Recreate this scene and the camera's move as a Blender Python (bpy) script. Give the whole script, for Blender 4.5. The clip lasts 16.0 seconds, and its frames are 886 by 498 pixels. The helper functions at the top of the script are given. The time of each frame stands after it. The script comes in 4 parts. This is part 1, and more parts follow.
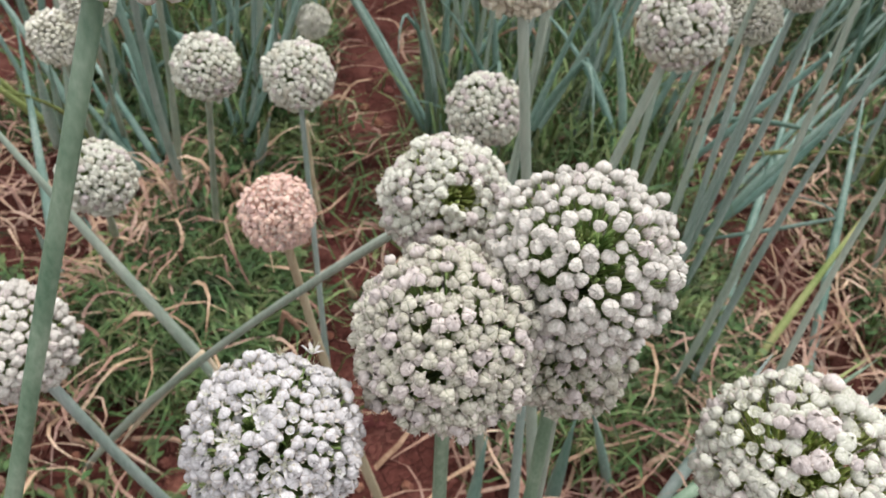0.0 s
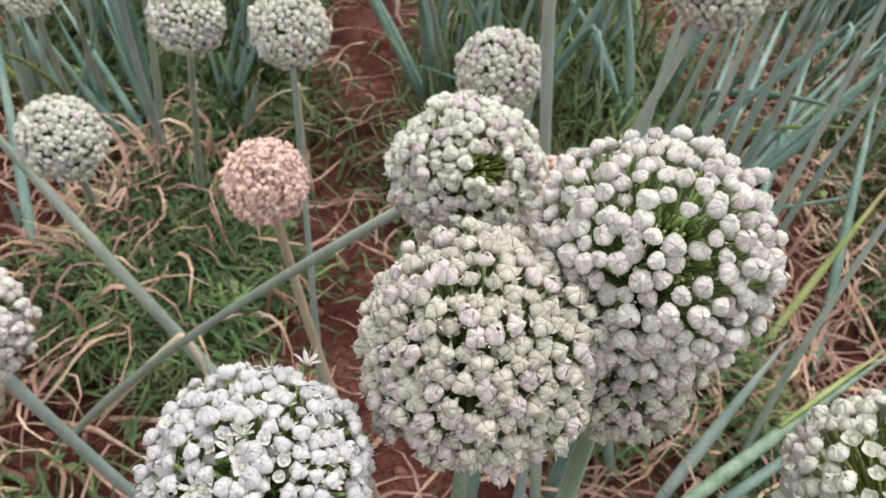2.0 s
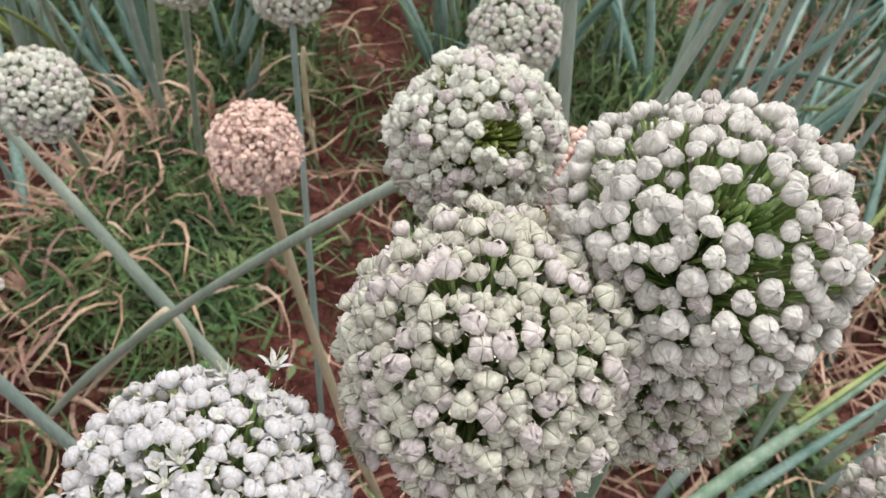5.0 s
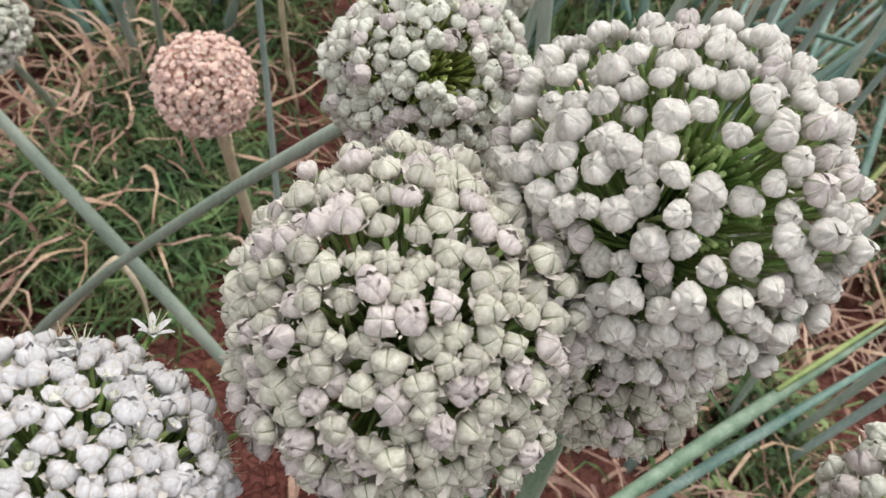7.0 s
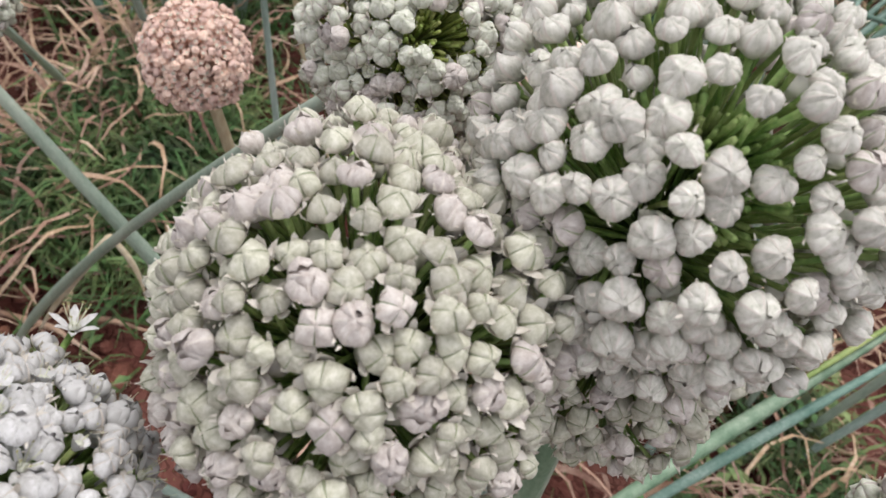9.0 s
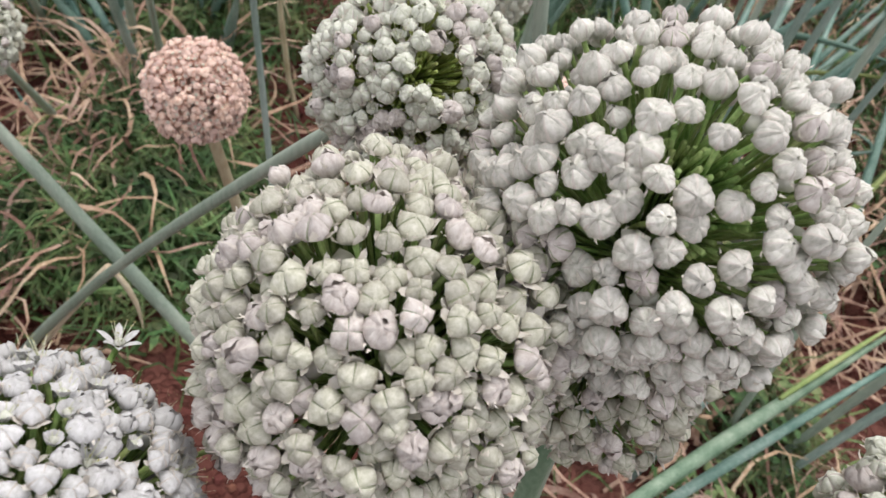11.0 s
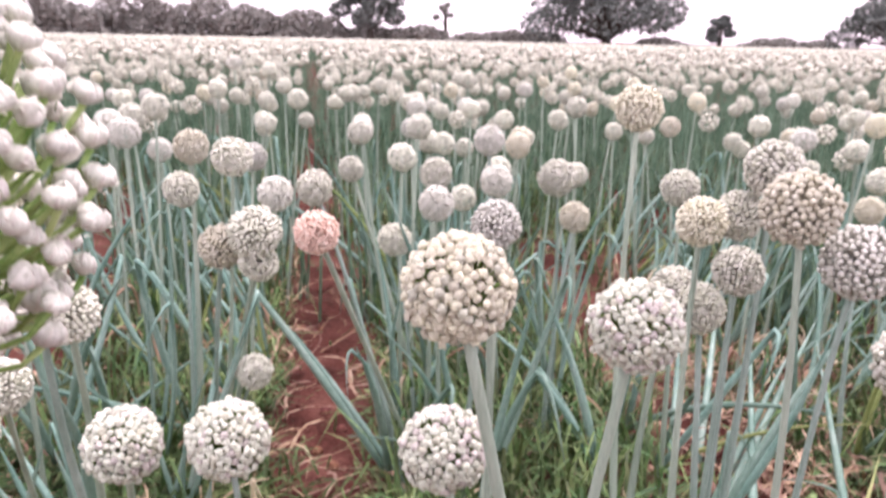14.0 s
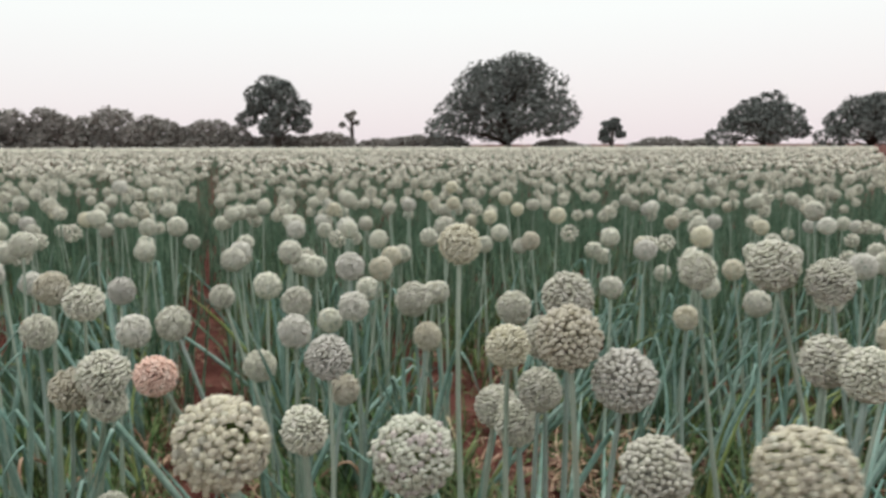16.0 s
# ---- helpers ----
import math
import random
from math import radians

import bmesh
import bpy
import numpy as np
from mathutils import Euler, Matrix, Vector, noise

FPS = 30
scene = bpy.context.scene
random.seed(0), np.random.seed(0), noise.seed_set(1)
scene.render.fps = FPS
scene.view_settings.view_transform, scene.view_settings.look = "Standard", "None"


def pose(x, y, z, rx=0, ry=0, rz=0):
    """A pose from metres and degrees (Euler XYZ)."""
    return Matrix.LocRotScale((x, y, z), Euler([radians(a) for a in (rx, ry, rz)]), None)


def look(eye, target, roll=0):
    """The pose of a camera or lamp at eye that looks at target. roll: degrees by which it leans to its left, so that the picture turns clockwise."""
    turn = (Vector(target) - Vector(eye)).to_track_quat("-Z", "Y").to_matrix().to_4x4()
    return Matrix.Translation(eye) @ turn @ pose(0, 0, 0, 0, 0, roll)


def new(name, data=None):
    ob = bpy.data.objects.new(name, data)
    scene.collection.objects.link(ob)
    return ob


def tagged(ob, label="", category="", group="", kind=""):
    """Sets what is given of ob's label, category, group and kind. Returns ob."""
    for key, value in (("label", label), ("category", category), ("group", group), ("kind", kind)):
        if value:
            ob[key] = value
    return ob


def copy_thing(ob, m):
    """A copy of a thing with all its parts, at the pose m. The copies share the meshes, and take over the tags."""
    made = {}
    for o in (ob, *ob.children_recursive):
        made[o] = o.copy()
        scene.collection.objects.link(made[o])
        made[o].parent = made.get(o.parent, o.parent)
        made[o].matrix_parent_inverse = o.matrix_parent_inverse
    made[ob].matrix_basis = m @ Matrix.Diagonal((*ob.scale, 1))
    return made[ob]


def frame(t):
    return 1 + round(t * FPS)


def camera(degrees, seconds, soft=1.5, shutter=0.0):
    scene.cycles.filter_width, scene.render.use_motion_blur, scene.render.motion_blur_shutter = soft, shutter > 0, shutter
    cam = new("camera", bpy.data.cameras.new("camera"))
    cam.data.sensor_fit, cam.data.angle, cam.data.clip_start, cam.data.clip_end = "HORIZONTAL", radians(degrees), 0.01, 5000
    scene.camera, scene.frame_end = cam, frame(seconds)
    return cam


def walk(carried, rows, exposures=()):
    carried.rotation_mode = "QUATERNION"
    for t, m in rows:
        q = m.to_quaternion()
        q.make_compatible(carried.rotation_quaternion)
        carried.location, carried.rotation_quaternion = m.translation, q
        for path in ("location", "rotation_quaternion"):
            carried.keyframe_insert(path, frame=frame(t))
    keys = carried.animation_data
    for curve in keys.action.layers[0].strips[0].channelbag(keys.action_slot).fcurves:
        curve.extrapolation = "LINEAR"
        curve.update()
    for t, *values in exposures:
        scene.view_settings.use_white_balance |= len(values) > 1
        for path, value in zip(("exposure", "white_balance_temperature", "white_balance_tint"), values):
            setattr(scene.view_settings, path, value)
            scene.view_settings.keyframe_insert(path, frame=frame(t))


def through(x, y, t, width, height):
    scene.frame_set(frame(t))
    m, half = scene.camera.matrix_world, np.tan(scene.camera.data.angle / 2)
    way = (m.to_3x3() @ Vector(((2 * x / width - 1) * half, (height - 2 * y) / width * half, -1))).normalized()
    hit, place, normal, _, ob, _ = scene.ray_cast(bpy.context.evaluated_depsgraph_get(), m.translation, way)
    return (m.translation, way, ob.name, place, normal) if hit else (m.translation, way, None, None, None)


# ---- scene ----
cam = camera(61.2, 16.0, shutter=0.4)
PATH = [
    (0, (0.034, 0.015, 0.998), (-0.058, 1.546, -0.285), 7.9),
    (0.5, (0.029, 0.016, 0.998), (-0.043, 1.56, -0.272), 8.3),
    (1, (0.029, 0.028, 0.987), (-0.023, 1.561, -0.296), 9.2),
    (1.5, (0.019, 0.059, 0.971), (-0.041, 1.588, -0.316), 9.2),
    (2, (0.016, 0.067, 0.957), (-0.032, 1.553, -0.381), 9.9),
    (2.5, (0.015, 0.076, 0.949), (-0.009, 1.555, -0.398), 11.1),
    (3, (0.011, 0.082, 0.944), (-0.021, 1.558, -0.405), 10.9),
    (3.5, (0.014, 0.088, 0.938), (-0.028, 1.556, -0.419), 10.7),
    (6, (0.018, 0.114, 0.919), (-0.031, 1.531, -0.492), 12.1),
    (6.5, (0.027, 0.122, 0.911), (0.015, 1.522, -0.517), 13.6),
    (7, (0.032, 0.129, 0.907), (0.033, 1.486, -0.562), 14.4),
    (7.5, (0.032, 0.133, 0.901), (0.026, 1.485, -0.572), 15.0),
    (8, (0.034, 0.137, 0.896), (0.033, 1.47, -0.595), 15.7),
    (8.5, (0.038, 0.143, 0.89), (0.008, 1.454, -0.62), 14.4),
    (9, (0.041, 0.149, 0.891), (0.006, 1.459, -0.62), 14.0),
    (11.5, (0.035, 0.127, 0.914), (0.025, 1.505, -0.536), 13.8),
    (12, (0.031, 0.121, 0.927), (-0.055, 1.576, -0.443), 10.5),
    (12.2, (0.029, 0.121, 0.921), (-0.118, 1.694, -0.308), 8.0),
    (12.5, (0.032, 0.117, 0.929), (-0.123, 1.712, -0.268), 5.0),
    (12.8, (0.035, 0.114, 0.939), (-0.133, 1.849, -0.041), 3.0),
    (13, (0.034, 0.111, 0.942), (-0.119, 1.918, 0.099), 2.1),
    (13.5, (0.034, 0.104, 0.955), (-0.08, 1.996, 0.315), 1.7),
    (14, (0.033, 0.089, 0.975), (-0.026, 2.014, 0.436), 0.3),
    (14.2, (0.033, 0.083, 0.980), (-0.022, 2.021, 0.520), 0.5),
    (14.5, (0.031, 0.07, 0.994), (-0.061, 2.016, 0.544), 1.3),
    (15, (0.041, 0.055, 1.015), (0.014, 2.023, 0.657), 1.6),
    (15.5, (0.079, 0.035, 1.022), (0.197, 2.005, 0.692), 1.0),
    (16, (0.157, -0.018, 1.048), (0.328, 1.955, 0.769), -1.0),
]
EXPOSURES = [(0, 0.51, 6450, 10), (3.5, 0.47, 6450, 10), (6, 0.41, 6400, 9), (9, 0.30, 6400, 9), (11.5, 0.36, 6400, 9), (12, 0.43, 6400, 9), (12.6, 0.60, 6400, 9), (13, 1.0, 6550, 16), (13.5, 1.14, 6500, 24), (14.2, 1.24, 6400, 26), (14.6, 1.14, 6350, 23), (14.9, 1.04, 6400, 19), (15, 0.96, 6400, 19), (15.2, 0.28, 6500, 6), (15.5, 0.16, 6550, 4), (16, 0.16, 6550, 3)]
walk(cam, [(t, look(eye, target, roll)) for t, eye, target, roll in PATH], EXPOSURES)
cam.data.dof.use_dof, cam.data.dof.focus_distance, cam.data.dof.aperture_fstop = True, 0.18, 38.0

# ---- light: a pale, veiled evening sky and a very soft sun ----
world = bpy.data.worlds.new("world")
scene.world = world
world.use_nodes = True
wn, wl = world.node_tree.nodes, world.node_tree.links
wn.clear()
sky = wn.new("ShaderNodeTexSky")
sky.sky_type, sky.sun_disc = "NISHITA", False
sky.sun_elevation, sky.sun_rotation, sky.dust_density = radians(68), radians(24), 3.0
veil = wn.new("ShaderNodeMix")
veil.data_type = "RGBA"
veil.inputs["Factor"].default_value = 0.9
scaled = wn.new("ShaderNodeVectorMath")
scaled.operation = "SCALE"
scaled.inputs["Scale"].default_value = 0.10
wl.new(sky.outputs[0], scaled.inputs[0])
wl.new(scaled.outputs[0], veil.inputs["A"])
coord = wn.new("ShaderNodeTexCoord")
split = wn.new("ShaderNodeSeparateXYZ")
dusk = wn.new("ShaderNodeValToRGB")
dusk.color_ramp.elements[0].position, dusk.color_ramp.elements[0].color = 0.0, (0.94, 0.81, 0.87, 1)
dusk.color_ramp.elements[1].position, dusk.color_ramp.elements[1].color = 0.16, (1.02, 1.0, 1.02, 1)
wl.new(coord.outputs["Generated"], split.inputs[0])
wl.new(split.outputs["Z"], dusk.inputs["Fac"])
wl.new(dusk.outputs["Color"], veil.inputs["B"])
bg = wn.new("ShaderNodeBackground")
bg.inputs["Strength"].default_value = 0.92
wl.new(veil.outputs["Result"], bg.inputs["Color"])
wl.new(bg.outputs[0], wn.new("ShaderNodeOutputWorld").inputs["Surface"])

sun_data = bpy.data.lights.new("sun", "SUN")
sun_data.energy, sun_data.angle, sun_data.color = 1.6, radians(22), (1.0, 0.95, 0.9)
sun = new("sun", sun_data)
sun.matrix_world = look((0.8, 1.8, 5), (0, 0, 0))


# ---- materials ----
def material(name, colours, scale=30, rough=0.6, bump=0.15, fine=None, vary=0.0, island=0.0, sheen=0.0, spec=0.3, stretch=(1, 1, 1), through=0.0):
    """Colours mixed by noise at two scales; vary: change of value from object to object; island: from piece to piece."""
    m = bpy.data.materials.new(name)
    m.use_nodes = True
    n, l = m.node_tree.nodes, m.node_tree.links
    p = n["Principled BSDF"]
    co = n.new("ShaderNodeTexCoord")
    mp = n.new("ShaderNodeMapping")
    mp.inputs["Scale"].default_value = stretch
    l.new(co.outputs["Object"], mp.inputs["Vector"])
    big = n.new("ShaderNodeTexNoise")
    big.inputs["Scale"].default_value, big.inputs["Detail"].default_value = scale, 4
    small = n.new("ShaderNodeTexNoise")
    small.inputs["Scale"].default_value, small.inputs["Detail"].default_value = fine or scale * 9, 3
    for t in (big, small):
        l.new(mp.outputs[0], t.inputs["Vector"])
    add = n.new("ShaderNodeMath")
    add.operation = "MULTIPLY_ADD"
    l.new(small.outputs["Fac"], add.inputs[0])
    add.inputs[1].default_value = 0.45
    l.new(big.outputs["Fac"], add.inputs[2])
    ramp = n.new("ShaderNodeValToRGB")
    e = ramp.color_ramp.elements
    k = len(colours)
    e[0].position, e[0].color = 0.5, (*colours[0], 1)
    e[1].position, e[1].color = 0.95, (*colours[-1], 1)
    for i in range(1, k - 1):
        x = e.new(0.5 + 0.45 * i / (k - 1))
        x.color = (*colours[i], 1)
    l.new(add.outputs[0], ramp.inputs["Fac"])
    out = ramp.outputs["Color"]
    for amount, node, socket in ((vary, "ShaderNodeObjectInfo", "Random"), (island, "ShaderNodeNewGeometry", "Random Per Island")):
        if amount:
            src = n.new(node)
            rng = n.new("ShaderNodeMapRange")
            rng.inputs["To Min"].default_value, rng.inputs["To Max"].default_value = 1 - amount, 1 + amount
            l.new(src.outputs[socket], rng.inputs["Value"])
            hs = n.new("ShaderNodeHueSaturation")
            l.new(out, hs.inputs["Color"])
            l.new(rng.outputs[0], hs.inputs["Value"])
            h = n.new("ShaderNodeMapRange")
            h.inputs["To Min"].default_value, h.inputs["To Max"].default_value = 0.5 - 0.06 * amount, 0.5 + 0.06 * amount
            l.new(src.outputs[socket], h.inputs["Value"])
            l.new(h.outputs[0], hs.inputs["Hue"])
            out = hs.outputs["Color"]
    l.new(out, p.inputs["Base Color"])
    p.inputs["Roughness"].default_value = rough
    p.inputs["Specular IOR Level"].default_value = spec
    p.inputs["Sheen Weight"].default_value = sheen
    if bump:
        b = n.new("ShaderNodeBump")
        b.inputs["Strength"].default_value, b.inputs["Distance"].default_value = bump, 0.002
        l.new(small.outputs["Fac"], b.inputs["Height"])
        l.new(b.outputs[0], p.inputs["Normal"])
    if through:
        tr = n.new("ShaderNodeBsdfTranslucent")
        l.new(out, tr.inputs["Color"])
        mx = n.new("ShaderNodeMixShader")
        mx.inputs[0].default_value = through
        l.new(p.outputs[0], mx.inputs[1])
        l.new(tr.outputs[0], mx.inputs[2])
        l.new(mx.outputs[0], n["Material Output"].inputs["Surface"])
    return m


M_CREAM = material("capsule_cream", [(0.44, 0.43, 0.33), (0.58, 0.565, 0.47), (0.71, 0.685, 0.61)], 1.7, 0.55, 0.22, 9, vary=0.16, through=0.12, stretch=(2, 2, 0.6))
M_WHITE = material("bud_white", [(0.50, 0.50, 0.43), (0.69, 0.67, 0.61), (0.82, 0.79, 0.75)], 1.7, 0.5, 0.22, 9, vary=0.14, through=0.12, stretch=(2, 2, 0.6))
M_LILAC = material("floret_lilac_white", [(0.56, 0.55, 0.54), (0.70, 0.69, 0.69), (0.81, 0.79, 0.81)], 1.7, 0.5, 0.22, 9, vary=0.13, through=0.15, stretch=(2, 2, 0.6))
M_PINKISH = material("faded_pinkish_petal", [(0.52, 0.45, 0.42), (0.66, 0.60, 0.57), (0.77, 0.72, 0.69)], 1.7, 0.6, 0.22, 9, vary=0.15, through=0.12, stretch=(2, 2, 0.6))
M_DRY = material("dry_pink_floret", [(0.74, 0.49, 0.40), (0.88, 0.645, 0.555), (0.93, 0.775, 0.695)], 1.7, 0.7, 0.22, 9, vary=0.18, through=0.12, stretch=(2, 2, 0.6))
M_YELLOW = material("creamy_yellow_floret", [(0.55, 0.51, 0.37), (0.68, 0.64, 0.52), (0.78, 0.74, 0.64)], 1.7, 0.55, 0.22, 9, vary=0.16, through=0.12, stretch=(2, 2, 0.6))
M_CHALK = material("chalky_green_white_bud", [(0.58, 0.60, 0.48), (0.74, 0.75, 0.65), (0.85, 0.84, 0.78)], 1.7, 0.55, 0.22, 9, vary=0.12, through=0.18, stretch=(2, 2, 0.6))
M_TIP = material("tepal_edge", [(0.72, 0.66, 0.58), (0.86, 0.82, 0.77)], 2, 0.6, 0.1, through=0.2)
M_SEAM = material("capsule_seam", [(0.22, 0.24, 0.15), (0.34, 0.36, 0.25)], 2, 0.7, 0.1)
M_RIB = material("tepal_midrib", [(0.55, 0.50, 0.45), (0.68, 0.62, 0.58)], 2, 0.6, 0.1)
M_STAMEN = material("stamen", [(0.55, 0.58, 0.35), (0.75, 0.75, 0.6)], 200, 0.6, 0)
M_ANTHER = material("anther", [(0.30, 0.28, 0.10), (0.45, 0.42, 0.2)], 200, 0.7, 0)
M_PEDICEL = material("pedicel_green", [(0.12, 0.21, 0.05), (0.24, 0.34, 0.105), (0.39, 0.46, 0.19)], 90, 0.5, 0.1, island=0.25)
M_PEDICEL_LIGHT = material("pedicel_yellow_green", [(0.24, 0.33, 0.07), (0.42, 0.50, 0.14), (0.58, 0.62, 0.27)], 90, 0.5, 0.1, island=0.25, through=0.2)
M_SCAPE_MOTTLED = material("scape_mottled_green", [(0.11, 0.19, 0.12), (0.20, 0.29, 0.20), (0.32, 0.40, 0.30)], 55, 0.45, 0.25, 500, stretch=(1, 1, 0.5))
M_SCAPE = material("scape_green", [(0.24, 0.31, 0.25), (0.35, 0.42, 0.345), (0.47, 0.52, 0.44)], 22, 0.45, 0.2, 420, vary=0.12, stretch=(1, 1, 0.2))
M_SCAPE_BLUE = material("scape_blue_green", [(0.19, 0.27, 0.23), (0.29, 0.37, 0.33), (0.42, 0.49, 0.46)], 22, 0.42, 0.2, 420, vary=0.12, stretch=(1, 1, 0.2))
M_SCAPE_DRY = material("scape_dry", [(0.36, 0.28, 0.18), (0.48, 0.42, 0.29), (0.42, 0.42, 0.28)], 22, 0.6, 0.3, 420, stretch=(1, 1, 0.2))
M_LEAF = material("leaf_blue_green", [(0.095, 0.195, 0.16), (0.20, 0.31, 0.262), (0.39, 0.48, 0.43)], 14, 0.42, 0.2, 300, vary=0.22, stretch=(1, 1, 0.25))
M_LEAF_YELLOW = material("leaf_yellow_green", [(0.16, 0.22, 0.06), (0.28, 0.33, 0.12), (0.40, 0.38, 0.18)], 14, 0.5, 0.2, 300, vary=0.2, stretch=(1, 1, 0.25))
M_STRAW = material("dry_straw", [(0.20, 0.105, 0.072), (0.40, 0.25, 0.178), (0.62, 0.46, 0.36)], 12, 0.7, 0.3, 200, island=0.35)
M_STRAW_PALE = material("pale_straw", [(0.42, 0.33, 0.21), (0.58, 0.48, 0.34), (0.68, 0.60, 0.47)], 12, 0.7, 0.3, 200, vary=0.2)
M_GRASS = material("weed_green", [(0.026, 0.055, 0.019), (0.090, 0.148, 0.050), (0.245, 0.285, 0.115)], 9, 0.55, 0.1, 120, island=0.55, through=0.2)
M_SOIL = material("red_soil", [(0.042, 0.015, 0.012), (0.100, 0.034, 0.027), (0.185, 0.080, 0.064)], 5, 0.9, 0.9, 130, spec=0.1)
def crack(m, scale, depth):
    """Opens a net of drying cracks in a soil material."""
    n, l = m.node_tree.nodes, m.node_tree.links
    co = n.new("ShaderNodeTexCoord")
    wob = n.new("ShaderNodeTexNoise")
    wob.inputs["Scale"].default_value = scale * 0.8
    mix = n.new("ShaderNodeMix")
    mix.data_type = "VECTOR"
    mix.inputs["Factor"].default_value = 0.14
    l.new(co.outputs["Object"], mix.inputs["A"])
    l.new(wob.outputs["Color"], mix.inputs["B"])
    l.new(co.outputs["Object"], wob.inputs["Vector"])
    vor = n.new("ShaderNodeTexVoronoi")
    vor.feature = "DISTANCE_TO_EDGE"
    vor.inputs["Scale"].default_value = scale
    l.new(mix.outputs["Result"], vor.inputs["Vector"])
    rng = n.new("ShaderNodeMapRange")
    rng.inputs["From Max"].default_value = 0.07
    l.new(vor.outputs["Distance"], rng.inputs["Value"])
    b = n.new("ShaderNodeBump")
    b.inputs["Strength"].default_value, b.inputs["Distance"].default_value = 1.0, depth
    l.new(rng.outputs[0], b.inputs["Height"])
    first = next(q for q in n if q.type == "BUMP" and q != b)
    l.new(first.outputs[0], b.inputs["Normal"])
    l.new(b.outputs[0], n["Principled BSDF"].inputs["Normal"])


crack(M_SOIL, 31, 0.003)
M_CLOD = material("red_clod", [(0.09, 0.034, 0.026), (0.175, 0.068, 0.052), (0.26, 0.125, 0.095)], 20, 0.9, 0.8, 200, island=0.3, spec=0.1)
M_FAR_HEAD = material("field_umbel", [(0.46, 0.45, 0.36), (0.62, 0.60, 0.51), (0.73, 0.70, 0.62)], 60, 0.65, 0.2, 400, island=0.16)
M_MID_HEAD = material("umbel_pale", [(0.46, 0.46, 0.36), (0.62, 0.61, 0.52), (0.72, 0.69, 0.63)], 3, 0.6, 0.3, 30, vary=0.12, island=0.14)
M_FAR_LEAF = material("field_leaf", [(0.065, 0.135, 0.082), (0.13, 0.215, 0.14), (0.25, 0.335, 0.24)], 8, 0.5, 0.1, 100, island=0.3)
M_BARK = material("bark", [(0.05, 0.04, 0.035), (0.11, 0.09, 0.075)], 3, 0.9, 0.5, 30)
# tree leaves, lightened and greyed in colour to stand for haze in the air
M_TREE_HAZED = material("tree_foliage_hazed", [(0.10, 0.112, 0.108), (0.145, 0.16, 0.15), (0.19, 0.20, 0.19)], 0.5, 0.7, 0, 4, island=0.2)
# bush leaves, with the pale grey of distant haze mixed into the colour
M_BUSH_HAZED = material("bush_foliage_hazed", [(0.24, 0.225, 0.21), (0.30, 0.285, 0.265), (0.35, 0.33, 0.31)], 0.5, 0.7, 0, 4, island=0.15)


# ---- mesh helpers ----
def mesh(name, verts, faces, mats, smooth=True, index=None):
    me = bpy.data.meshes.new(name)
    me.from_pydata([tuple(v) for v in verts], [], [tuple(f) for f in faces])
    for m in mats if isinstance(mats, (list, tuple)) else [mats]:
        me.materials.append(m)
    if index is not None:
        me.polygons.foreach_set("material_index", index)
    if smooth:
        me.polygons.foreach_set("use_smooth", [True] * len(me.polygons))
    me.update()
    return me


def part(name, data, parent, m=None, label=""):
    ob = new(name, data)
    ob.parent = parent
    if m is not None:
        ob.matrix_basis = m
    return tagged(ob, label) if label else ob


def stand(name, base):
    ob = new(name)
    ob.empty_display_size = 0.02
    ob.location = base
    return ob


def tube(points, radii, sides=8, cap=True):
    """Vertices and faces of a tapering tube along points."""
    pts = [Vector(p) for p in points]
    verts, faces = [], []
    ref = Vector((0.31, 0.95, 0.05))
    for i, p in enumerate(pts):
        d = (pts[min(i + 1, len(pts) - 1)] - pts[max(i - 1, 0)]).normalized()
        u = d.cross(ref).normalized()
        w = d.cross(u)
        for k in range(sides):
            a = 2 * math.pi * k / sides
            verts.append(p + radii[i] * (math.cos(a) * u + math.sin(a) * w))
    for i in range(len(pts) - 1):
        for k in range(sides):
            a, b = i * sides + k, i * sides + (k + 1) % sides
            faces.append((a, b, b + sides, a + sides))
    if cap:
        faces.append(tuple(range(sides))[::-1])
        faces.append(tuple(range(len(verts) - sides, len(verts))))
    return verts, faces


def merge(pieces):
    verts, faces = [], []
    for v, f in pieces:
        k = len(verts)
        verts += list(v)
        faces += [tuple(i + k for i in q) for q in f]
    return verts, faces


def bezier(a, b, c, n):
    a, b, c = Vector(a), Vector(b), Vector(c)
    return [(1 - t) ** 2 * a + 2 * t * (1 - t) * b + t * t * c for t in (i / (n - 1) for i in range(n))]


def sphere_ways(n, rng, rounds=5):
    """n directions spread evenly over a ball, shaken and then pushed apart a little."""
    g = np.random.default_rng(rng.randrange(1 << 30))
    i = np.arange(n) + 0.5
    z, a = 1 - 2 * i / n, i * 2.39996323
    q = np.sqrt(np.maximum(0, 1 - z * z))
    p = np.stack([q * np.cos(a), q * np.sin(a), z], 1) + g.normal(size=(n, 3)) * 0.75 / math.sqrt(n)
    p /= np.linalg.norm(p, axis=1)[:, None]
    gap = 3.6 / math.sqrt(n)
    for _ in range(rounds):
        c = np.clip(p @ p.T, -1, 1)
        d = np.sqrt(np.maximum(2 - 2 * c, 1e-6))
        push = np.where(d < gap, (gap - d) / d, 0.0)
        np.fill_diagonal(push, 0)
        p = p + 0.22 * (p * push.sum(1)[:, None] - push @ p)
        p /= np.linalg.norm(p, axis=1)[:, None]
    return [Vector(q) for q in p.tolist()]


